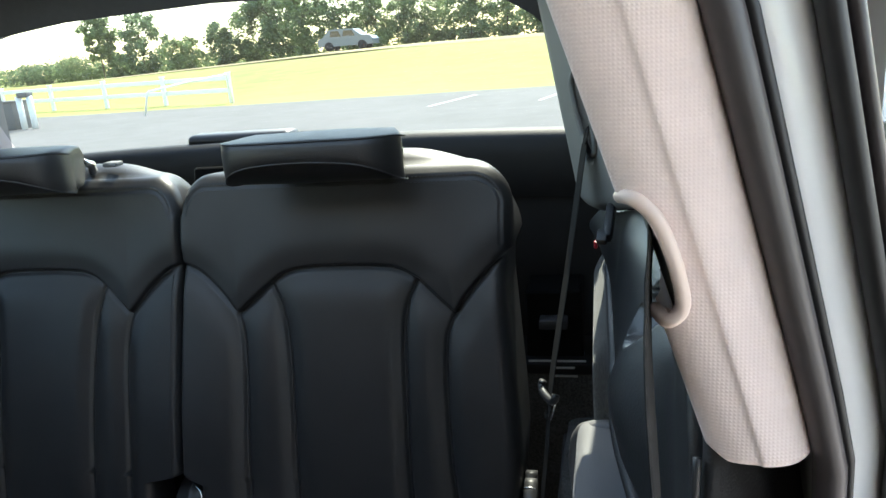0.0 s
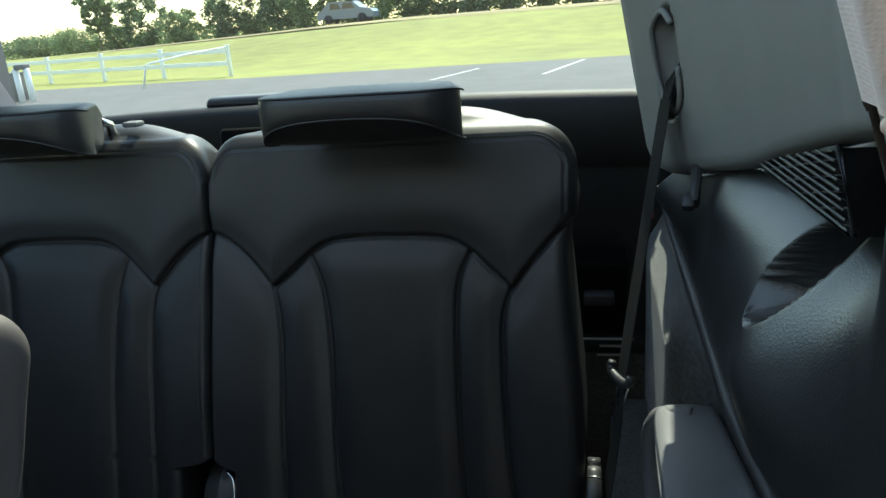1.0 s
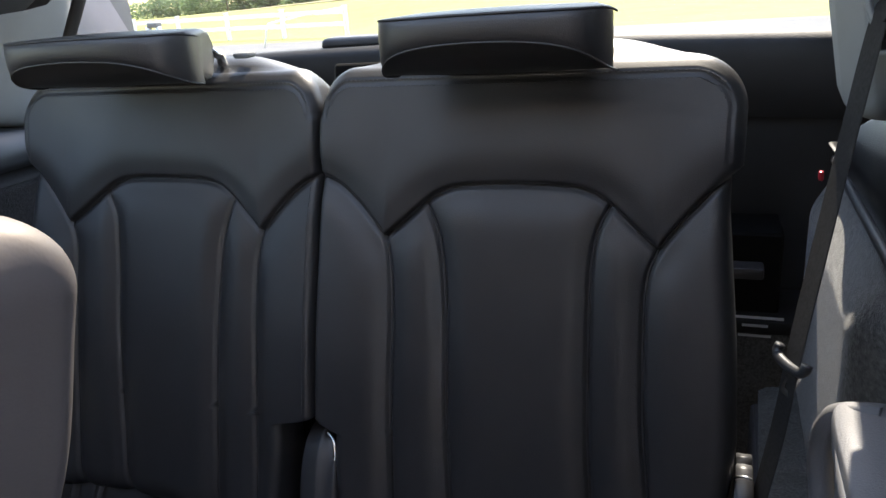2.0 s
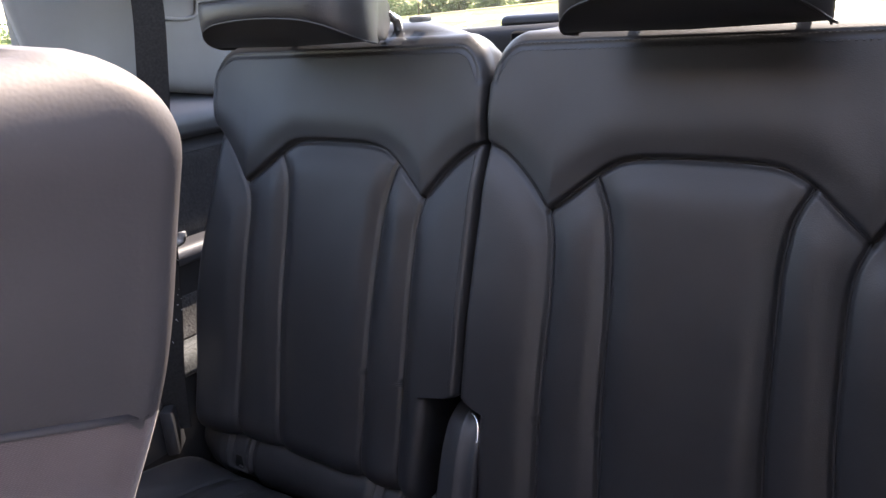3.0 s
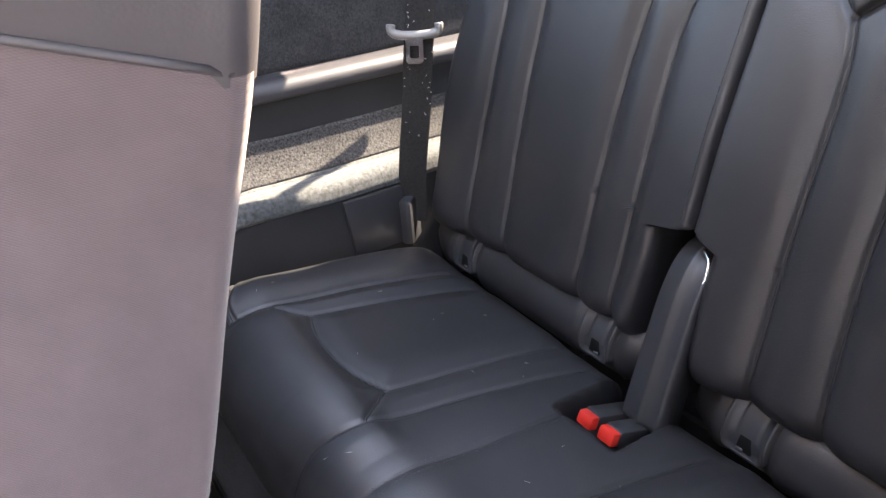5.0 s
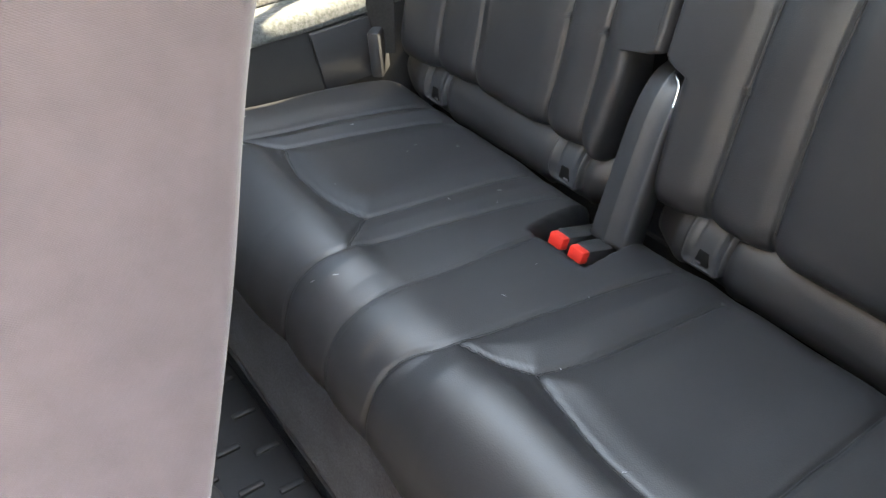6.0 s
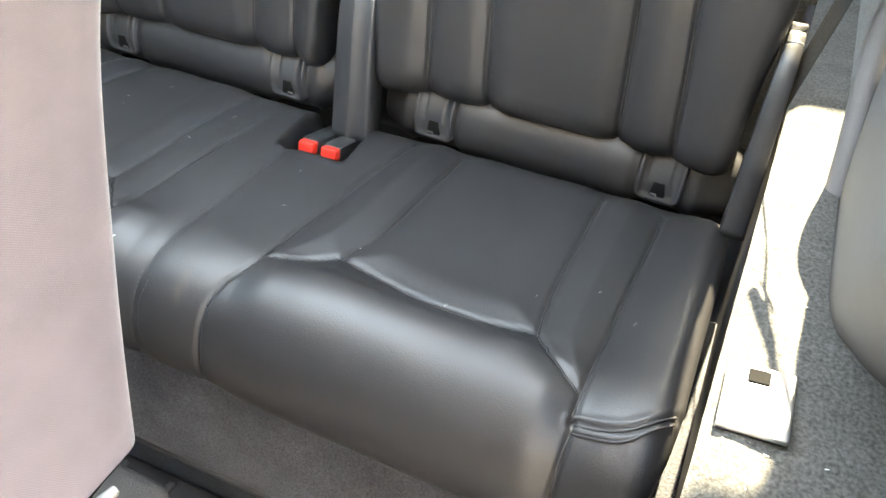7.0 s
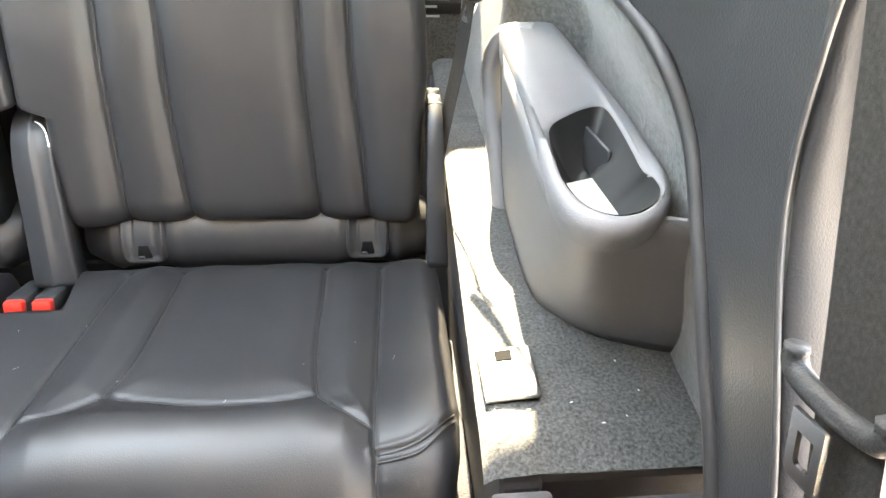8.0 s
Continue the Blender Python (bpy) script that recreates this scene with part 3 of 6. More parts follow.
# right body side behind the open door
strip_wall("wall_right", 0.82, [(-0.42, 0.66, -0.08, 0.96), (-0.42, 0.66, 1.15, 1.26), (0.0, 0.66, 0.96, 1.15)], 0.06, PAINT, "right body side behind the open rear door")
strip_wall("wall_right_front", 0.80, [(-2.6, -1.25, -0.08, 1.26), (-1.25, -0.42, -0.08, 0.02)], 0.06, PAINT, "right body side ahead of the door opening")
quad_wall("wall_open_door", [[(0.86, -1.26, -0.05), (1.72, -0.98, -0.05), (1.70, -0.98, 0.82), (0.85, -1.26, 0.82)]], (0.02, -0.09, 0), GREYPL, "inner face of the open rear door")
# door frame and pane, never in view, added to dim the doorway's light on the backrests
quad_wall("trim_door_frame", [[(0.852, -1.262, 0.821), (0.905, -1.245, 0.821), (0.885, -1.245, 1.24), (0.835, -1.262, 1.24)], [(1.64, -1.007, 0.821), (1.70, -0.982, 0.821), (1.56, -1.02, 1.24), (1.50, -1.04, 1.24)], [(0.886, -1.244, 1.19), (1.499, -1.04, 1.19), (1.499, -1.04, 1.24), (0.886, -1.244, 1.24)]], (0.015, -0.05, 0), SATINPL, "unseen black window frame added to the open rear door to cut light")
dw = new("window_door", mesh_of("window_door", [(0.90, -1.27, 0.82), (1.66, -1.03, 0.82), (1.52, -1.06, 1.22), (0.885, -1.27, 1.22)], [(0, 1, 2, 3)], GLASS, False))
tagged(dw, "unseen tinted glass added to the open rear door to cut light", kind="structure")
quad_wall("wall_front", [[(-0.80, -2.6, -0.08), (0.80, -2.6, -0.08), (0.80, -2.6, 1.33), (-0.80, -2.6, 1.33)]], (0, -0.05, 0), GREYPL, "dark bulkhead towards the front seats")
for wx in (-0.74, 0.74):
    for wy in (-0.12, -2.25):
        w_ = thing("wheel", "black tyre of the car on asphalt", "wheel", "car wheels", at=(wx, wy, -0.27))
        part("tyre", tube("tyre", [(wx - 0.11, wy, -0.235), (wx - 0.08, wy, -0.235), (wx + 0.08, wy, -0.235), (wx + 0.11, wy, -0.235)], [0.32, 0.35, 0.35, 0.32], TYRE, 28), w_)
        part("rim", tube("rim", [(wx - 0.115, wy, -0.235), (wx + 0.115, wy, -0.235)], 0.22, STEEL, 24), w_)
# tailgate
quad_wall("wall_rear", [[(-0.80, 0.60, -0.02), (0.80, 0.60, -0.02), (0.80, 0.57, 0.885), (-0.80, 0.57, 0.885)]], (0, 0.09, 0), TAILBLK, "black plastic inner tailgate panel")
# added on the right only, hidden, to keep sun off armrest and side panel
quad_wall("trim_tailgate_frame", [[(0.580, 0.60, 0.886), (0.80, 0.60, 0.886), (0.80, 0.335, 1.25), (0.518, 0.335, 1.25)]], (0, 0.03, 0), TAILBLK, "unseen black panel added beside the rear window to block the sun")
tg = []
for k in range(41):
    x = -0.66 + 1.32 * k / 40
    zt = 0.894 + 0.016 * (1 - (x / 0.66) ** 2)
    tg.append((x, zt))
v, f = [], []
sec = [(0.548, -0.12), (0.536, -0.04), (0.539, -0.016), (0.552, -0.002), (0.58, 0.0), (0.64, -0.006), (0.67, -0.02), (0.67, -0.12)]
for x, zt in tg:
    for yy, dz in sec:
        v.append((x, yy, zt + dz))
m = len(sec)
for k in range(40):
    for i in range(m):
        f.append((k * m + i, k * m + (i + 1) % m, (k + 1) * m + (i + 1) % m, (k + 1) * m + i))
f += [tuple(range(m)), tuple(40 * m + i for i in range(m))]
solo("trim_tailgate_ledge", mesh_of("trim_tailgate_ledge", v, f, LOWPL), "grained black tailgate top trim below the rear window", kind="structure")
hump = thing("wiper_cover", "low dark wiper motor cover on the tailgate ledge", "cover")
part("cover", bevelled_box("cover", (-0.13, 0.60, 0.912), (0.22, 0.06, 0.024), 0.012, SATINPL, 3), hump)
rw = new("window_rear", mesh_of("window_rear", [(-0.70, 0.67, 0.87), (0.70, 0.67, 0.87), (0.60, 0.35, 1.25), (-0.60, 0.35, 1.25)], [(0, 1, 2, 3)], GLASS, False))
tagged(rw, "clear rear window glass", kind="structure")


# tailgate details beside the seat: latch recess, slot and printed marks
cbx = thing("cargo_box", "black plastic cargo floor box behind the seats", "cargo box", at=(0, 0.5, 0))
part("box_body", bevelled_box("box_body", (0, 0.515, 0.24), (1.18, 0.13, 0.48), 0.008, LEDGEC, 2), cbx)
part("box_lid", bevelled_box("box_lid", (0, 0.515, 0.49), (1.19, 0.135, 0.022), 0.006, TAILBLK, 2), cbx)
tl = thing("tailgate_latch_recess", "dark recessed pull with pale printed lines in the tailgate", "recess")
# solid near-black block, the pocket's shade put into its colour
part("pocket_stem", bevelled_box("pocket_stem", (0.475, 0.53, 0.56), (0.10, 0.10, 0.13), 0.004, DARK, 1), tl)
part("pocket", bevelled_box("pocket", (0.475, 0.47, 0.572), (0.050, 0.04, 0.018), 0.004, DARKPL, 2), tl)
for x0, x1, z in ((0.43, 0.53, 0.507), (0.475, 0.51, 0.494), (0.47, 0.515, 0.478)):
    part("printed_line", bevelled_box("printed_line", ((x0 + x1) / 2, 0.446, z), (x1 - x0, 0.002, 0.0035), 0, PRINT), tl)


# ------------------------------------------------------------------ third row seats
YK = 0.27                      # lean of the backrest: y = YK * (z - 0.40)
SEAMS = [
    curve2([(-0.012, 0.802), (0.0, 0.801), (0.026, 0.791), (0.055, 0.768), (0.085, 0.735)], 20),
    curve2([(0.085, 0.735), (0.111, 0.756), (0.137, 0.777), (0.157, 0.788), (0.185, 0.793), (0.234, 0.794), (0.284, 0.793), (0.308, 0.789), (0.332, 0.776), (0.356, 0.755), (0.380, 0.734)], 44),
    curve2([(0.380, 0.734), (0.394, 0.754), (0.413, 0.776), (0.433, 0.795), (0.470, 0.812)], 20),
]
SEAMS_DOWN = [
    curve2([(0.085, 0.735), (0.092, 0.705), (0.0955, 0.66), (0.0955, 0.60), (0.0950, 0.54), (0.0975, 0.45), (0.100, 0.36)], 24),
    curve2([(0.134, 0.771), (0.150, 0.735), (0.158, 0.68), (0.161, 0.61), (0.162, 0.54), (0.168, 0.45), (0.176, 0.36)], 24),
    curve2([(0.332, 0.775), (0.319, 0.746), (0.314, 0.705), (0.315, 0.64), (0.317, 0.55), (0.324, 0.46), (0.330, 0.36)], 24),
    curve2([(0.380, 0.734), (0.370, 0.704), (0.369, 0.65), (0.373, 0.56), (0.384, 0.46), (0.392, 0.36)], 24),
]


def to_left(x):
    """The seams of the other seat lie a little closer to the middle."""
    return float(np.interp(x, [0.0, 0.085, 0.134, 0.333, 0.380, 0.47], [-0.006, 0.0765, 0.118, 0.313, 0.3745, 0.468]))


SEAMS_L = [[(to_left(x), z) for x, z in ln] for ln in SEAMS]
SEAMS_DOWN_L = [
    curve2([(0.0765, 0.735), (0.083, 0.70), (0.0845, 0.65), (0.0845, 0.57), (0.086, 0.45), (0.087, 0.36)], 24),
    curve2([(0.118, 0.771), (0.131, 0.73), (0.138, 0.67), (0.142, 0.59), (0.146, 0.45), (0.149, 0.36)], 24),
    curve2([(0.312, 0.775), (0.298, 0.742), (0.295, 0.69), (0.295, 0.61), (0.293, 0.50), (0.292, 0.36)], 24),
    curve2([(0.3745, 0.734), (0.365, 0.70), (0.364, 0.62), (0.365, 0.55), (0.367, 0.45), (0.369, 0.36)], 24),
]
ZB, ZT, RC = 0.376, 0.915, 0.052


def xin(z, s):
    """Inner edge of a backrest: close to its neighbour, then cut back for the hinge."""
    top, cut = (0.528, 0.026) if s > 0 else (0.528, 0.042)
    w = min(max((top - z) / 0.012, 0), 1)
    low = min(max((0.48 - z) / 0.10, 0), 1)
    return 0.0006 + cut * w * w * (3 - 2 * w) + 0.008 * low


def xout(z):
    zs = [0.36, 0.40, 0.485, 0.52, 0.56, 0.62, 0.70, 0.76, 0.803, 0.812, 0.93]
    xs = [0.450, 0.452, 0.454, 0.458, 0.461, 0.458, 0.450, 0.444, 0.444, 0.454, 0.456]
    return float(np.interp(z, zs, xs))


def backrest_mesh(s):
    nx, depth, re = 240, 0.105, 0.020
    rows = list(np.linspace(ZB, ZT - RC, 240)) + [ZT - RC + RC * math.sin(a) for a in np.linspace(0, math.pi / 2, 26)[1:]]
    X = np.zeros((len(rows), nx))
    Z = np.zeros_like(X)
    D = np.zeros_like(X)
    for j, z in enumerate(rows):
        a, b = xin(z, s), xout(z)
        if z > ZT - RC:
            k = RC - math.sqrt(max(0, RC * RC - (z - ZT + RC) ** 2))
            a, b = a + k * 0.8, b - k
        u = np.linspace(0, 1, nx)
        X[j], Z[j] = a + (b - a) * u, z
        D[j] = np.minimum(np.minimum((X[j] - a) * (2.2 if z > 0.53 else 1.3), b - X[j]), max(ZT - z, 0))
    # true distance from the rounded upper corners
    zc = ZT - RC
    for x0, rx, sg in ((xout(ZT) - RC, RC, 1), (xin(ZT, s) + 0.8 * RC, 0.8 * RC, -1)):
        inside = (Z > zc) & ((X - x0) * sg > 0)
        D = np.where(inside, np.maximum(0.0, RC - np.hypot((X - x0) * RC / rx, Z - zc)), D)
    yoke, down, mid = (SEAMS, SEAMS_DOWN, 0.2325) if s > 0 else (SEAMS_L, SEAMS_DOWN_L, 0.218)
    d1, d2 = seg_dist(X, Z, yoke), seg_dist(X, Z, down)
    # height of the padding in front of the plain face
    pad = 0.0080 * (1 - np.exp(-(d1 / 0.024) ** 2)) * (1 - np.exp(-(d2 / 0.015) ** 2))
    pad -= 0.0062 * np.exp(-(d1 / 0.0032) ** 2) + 0.0046 * np.exp(-(d2 / 0.0028) ** 2)
    bol = np.clip((np.abs(X - mid) - 0.10) / 0.10, 0, 1)
    bol = bol * bol * (3 - 2 * bol)
    under = np.clip((0.80 - Z) / 0.20, 0, 1)
    under = under * under * (3 - 2 * under)
    pad += 0.013 * bol * under
    pad += 0.006 * np.exp(-((Z - 0.60) / 0.16) ** 2) * (1 - bol)
    # the shoulder panel stands a little proud of the panels below it
    inside = np.zeros_like(X)
    for ln in yoke:
        xs, zs = [p[0] for p in ln], [p[1] for p in ln]
        inside = np.where((X >= min(xs)) & (X < max(xs)), np.interp(X, xs, zs), inside)
    top = 1 / (1 + np.exp(-(Z - inside) / 0.0016))
    pad += 0.006 * top * np.exp(-(np.maximum(Z - inside, 0) / 0.07) ** 2)
    wr = np.array([[noise.noise((x * 16, z * 11, s * 3.1)) for x in X[j][::6]] for j, z in enumerate(rows)])
    wr = np.repeat(wr, 6, axis=1)[:, :nx]
    k5 = np.ones(9) / 9
    wr = np.apply_along_axis(lambda r: np.convolve(np.pad(r, 4, mode="edge"), k5, "valid"), 1, wr)
    pad += 0.0012 * wr
    e = np.clip(D / re, 0, 1)
    rnd_ = re * (1 - np.sqrt(np.maximum(0, 1 - (1 - e) ** 2)))
    # a sewn ridge where the top panel begins
    Y = YK * (Z - 0.40) - pad + rnd_
    kb = np.clip((ZB + 0.042 - Z) / 0.042, 0, 1)
    Y += 0.034 * (1 - np.sqrt(np.maximum(0, 1 - kb * kb)))
    Y -= 0.0014 * np.exp(-((D - 0.010) / 0.0025) ** 2) * (Z > 0.82)
    Y += 0.0018 * np.exp(-((D - 0.0145) / 0.0012) ** 2) * (Z > 0.82)
    verts, faces = [], []
    nr = len(rows)
    back = (0.012, 0.035, 0.07, depth)
    cols = nx + 2 * len(back)
    for j in range(nr):
        sink = ease((Z[j, 0] - ZT + 2 * RC) / (2 * RC))
        left = [(X[j, 0] + 0.45 * b * sink, Y[j, 0] + b, Z[j, 0] - 1.2 * b * b * sink) for b in reversed(back)]
        right = [(X[j, -1] - 0.30 * b * sink, Y[j, -1] + b, Z[j, -1] - 1.2 * b * b * sink) for b in back]
        verts += left + [(X[j, i], Y[j, i], Z[j, i]) for i in range(nx)] + right
    for j in range(nr - 1):
        for i in range(cols - 1):
            a = j * cols + i
            faces.append((a, a + 1, a + cols + 1, a + cols))
    # top of the pad, crowned, running back
    nb = len(back)
    last = [(nr - 1) * cols + nb + i for i in range(nx)]
    prev = last
    ytop = [verts[q] for q in last]
    for b in (0.008, 0.018, 0.030, 0.045, 0.06, 0.08, 0.10, 0.115):
        cur = []
        for i in range(nx):
            x, y, z = ytop[i]
            cur.append(len(verts))
            q = i / (nx - 1)
            verts.append((x + b * (0.45 * (1 - q) - 0.30 * q), y + b, z - 1.2 * b * b + 0.018 * math.sin(math.pi * (b / 0.115) ** 0.8) * math.sin(math.pi / 2 * min(1, 4 * min(i, nx - 1 - i) / nx))))
        for i in range(nx - 1):
            faces.append((prev[i], prev[i + 1], cur[i + 1], cur[i]))
        prev = cur
    verts = [(s * x, y, z) for x, y, z in verts]
    me = mesh_of("backrest", verts, faces, LEATHER)
    # seam paths for the stitching
    path = []
    for inset in (0.0105, 0.0180):
        line = []
        for j in range(nr):
            if Z[j, 0] > 0.815 and D[j].max() > inset:
                i = max(k for k in range(nx) if D[j, k] >= inset)
                line.append(Vector((s * X[j, i], Y[j, i] - 0.0004, Z[j, i])))
        for i in range(nx - 1, -1, -3):
            js = [j for j in range(nr) if Z[j, 0] > 0.85 and D[j, i] >= inset]
            if js and (line[-1] - Vector((s * X[js[-1], i], Y[js[-1], i], Z[js[-1], i]))).length < 0.05:
                line.append(Vector((s * X[js[-1], i], Y[js[-1], i] - 0.0004, Z[js[-1], i])))
        path.append(line)
    # sewn-in seam lines at the bottom of the grooves
    seams = []
    for ln in yoke + down:
        P = []
        for x, z in ln[::1]:
            j = int(np.argmin(np.abs(np.array(rows) - z)))
            if z < ZB + 0.012 or x > xout(z) - 0.005 or x < xin(z, s) + 0.002:
                continue
            i = int(np.argmin(np.abs(X[j] - x)))
            P.append(Vector((s * x, Y[j, i] - 0.0002, z)))
        seams.append(P)
    edge = []
    for j, z in enumerate(rows):
        if 0.535 < z < 0.79:
            i = int(np.argmin(np.abs(X[j] - xin(z, s) - 0.011)))
            edge.append(Vector((s * X[j, i], Y[j, i] - 0.0005, z)))
    return me, path, seams, edge


def head_restraint(s, seat):
    """Folded forward: a flat top, a shallow front band and a belly that runs back to the seat; the ends sweep rearwards."""
    cx, half, n = (0.2320, 0.111, 72) if s > 0 else (-0.2225, 0.1240, 72)
    v, f, rim, crease = [], [], [], []
    for i in range(n + 1):
        u = -math.cos(math.pi * i / n)
        a = abs(u)
        yf = -0.006 + 0.014 * a ** 2 + 0.060 * (1 - math.sqrt(max(0.0, 1 - a ** 7)))
        zt = 0.9715 - 0.002 * a ** 2 - 0.007 * (1 - math.sqrt(max(0.0, 1 - a ** 30)))
        zc = 0.9475 - 0.012 * a ** 2 - 0.022 * a ** 6
        zb = 0.9130 + 0.002 * a
        ym = max(0.052, yf + 0.018)
        sec = [(0.120, zb + 0.004), (0.5 * (0.120 + ym), zb), (ym, zb + 0.001), (yf + 0.55 * (ym - yf), zb + 0.30 * (zc - zb)), (yf + 0.25 * (ym - yf), zb + 0.66 * (zc - zb)), (yf + 0.0025, zc - 0.0015), (yf + 0.0006, zc + 0.001),
               (yf - 0.0010, zc + 0.3 * (zt - zc)), (yf - 0.0008, zc + 0.7 * (zt - zc)), (yf + 0.0012, zt - 0.003), (yf + 0.004, zt - 0.0008), (yf + 0.010, zt + 0.0002), (yf + 0.6 * (0.135 - yf), zt + 0.0012), (0.135, zt - 0.004), (0.143, zt - 0.014), (0.141, zb + 0.016)]
        v += [(cx + half * u * (1 - 0.36 * min(1.0, max(0.0, (y - 0.045) / 0.095)) ** 1.3), y, z) for y, z in sec]
        rim.append((cx + half * u * 0.998, yf + 0.0022, zt - 0.0012))
        crease.append((cx + half * u * 0.998, yf + 0.0008, zc - 0.0002))
    m = len(sec)
    for i in range(n):
        for k in range(m):
            f.append((i * m + k, i * m + (k + 1) % m, (i + 1) * m + (k + 1) % m, (i + 1) * m + k))
    f += [tuple(range(m)), tuple(n * m + k for k in range(m))]
    hr = part("head_restraint", mesh_of("head_restraint", v, f, LEATHER), seat, "black leather head restraint folded forward")
    part("piping", tube("piping", rim[2:-2], 0.0012, LEATHER, 6), hr)
    part("piping", tube("piping", crease[2:-2], 0.0011, LEATHER, 6), hr)
    for dx in (-0.075, 0.075):
        part("head_restraint_post", tube("head_restraint_post", [(cx + dx, 0.165, 0.905), (cx + dx, 0.160, 0.935), (cx + dx, 0.13, 0.945)], 0.006, CHROME, 10), seat, "chrome head restraint post")
    if s < 0:
        part("release_button", bevelled_box("release_button", (cx + 0.110, 0.160, 0.934), (0.022, 0.020, 0.007), 0.003, TRIMGREY, 2), seat, "light grey release collar")


def isofix(x, s, seat):
    """Child-seat anchor cover: a thin moulding on the roll with a raised U-shaped rim and an opening."""
    nu, nw = 36, 40
    v, f = [], []
    for j in range(nw):
        w = radians(28 + 98 * j / (nw - 1))
        arc = (w - radians(77)) * 0.050
        for i in range(nu):
            u = -0.030 + 0.060 * i / (nu - 1)
            d = max(abs(u) - 0.0235, arc - 0.0235)
            c = math.hypot(max(abs(u) - 0.0145, 0), max(arc - 0.0145, 0)) - 0.009
            d = max(d, c) if arc > 0.0145 and abs(u) > 0.0145 else d
            h = 0.0040 * math.exp(-(d / 0.0030) ** 2) - 0.0012 * ease((-d - 0.004) / 0.004) - 0.005 * ease((d - 0.001) / 0.004) + 0.0016
            h -= 0.0018 * math.exp(-((abs(u) - 0.013) / 0.0016) ** 2) * ease((0.004 - arc) / 0.006)
            r = 0.0497 + h
            v.append((x + u, 0.044 - math.sin(w) * r, 0.340 + math.cos(w) * r))
    for j in range(nw - 1):
        for i in range(nu - 1):
            a = j * nu + i
            f.append((a, a + 1, a + nu + 1, a + nu))
    pl = part("isofix_cover", mesh_of("isofix_cover", v, f, SATINPL), seat, "satin black child-seat anchor cover")
    part("anchor_hole", bevelled_box("anchor_hole", (x, -0.0040, 0.341), (0.017, 0.006, 0.019), 0.002, DARK, 2, lambda p: (p.x * (0.8 if p.z > 0 else 1.1), p.y + 0.10 * p.z, p.z)), pl, "dark anchor opening")
    part("anchor_tab", bevelled_box("anchor_tab", (x - s * 0.004, -0.0072, 0.3335), (0.008, 0.004, 0.005), 0.001, SATINPL, 1), pl)
    part("lower_lip", bevelled_box("lower_lip", (x, -0.0074, 0.3285), (0.024, 0.004, 0.003), 0.0012, SATINPL, 2), pl)


def roll_mesh(s):
    v, f = [], []
    n, m = 70, 18
    for i in range(n):
        u = i / (n - 1)
        x = 0.034 + (0.474 - 0.034) * u
        e = min(u, 1 - u) * (n - 1)
        r = 0.052 * (0.62 + 0.38 * math.sin(min(1, e / 9) * math.pi / 2))
        for g in ((0.1085, 0.3865) if s > 0 else (0.102, 0.375)):
            d = abs(x - g)
            r -= 0.0045 * max(0.0, 1 - (d / 0.034) ** 6) - 0.0015 * math.exp(-((d - 0.040) / 0.006) ** 2)
        for k in range(m):
            w = -0.15 * math.pi + 1.2 * math.pi * k / (m - 1)
            v.append((s * x, 0.044 - math.sin(w) * r, 0.340 + math.cos(w) * r * 1.0))
    for i in range(n - 1):
        for k in range(m - 1):
            a = i * m + k
            f.append((a, a + 1, a + m + 1, a + m))
    f += [tuple(range(m)), tuple((n - 1) * m + k for k in range(m))]
    return mesh_of("lower_roll", v, f, LEATHER)


RIBBED = [(-0.5, -1.4), (-0.5, 0.45), (-0.45, 0.78), (-0.10, 0.82), (-0.03, 1.0), (0.03, 1.0), (0.10, 0.80), (0.36, 0.66), (0.42, 0.80), (0.48, 0.74), (0.5, 0.4), (0.5, -1.4)]
FLAT = [(-0.5, -1.2), (-0.5, 0.6), (-0.42, 0.9), (0.0, 1.0), (0.42, 0.9), (0.5, 0.6), (0.5, -1.2)]


def hinge_strap(pts, w0, w1, deep, prof, seat, name, label):
    P = spline(pts, 26)
    v, f = [], []
    n = len(prof)
    for i, p in enumerate(P):
        d = (P[min(i + 1, 25)] - P[max(i - 1, 0)]).normalized()
        a = Vector((1, 0.0, 0))
        nn = a.cross(d).normalized()
        if nn.y > 0:
            nn = -nn
        w = w0 + (w1 - w0) * i / 25
        for u, h in prof:
            v.append(p + a * u * w + nn * h * deep)
    for i in range(25):
        for k in range(n):
            f.append((i * n + k, i * n + (k + 1) % n, (i + 1) * n + (k + 1) % n, (i + 1) * n + k))
    f += [tuple(range(n)), tuple(25 * n + k for k in range(n))]
    return part(name, mesh_of(name, v, f, SATINPL), seat, label)


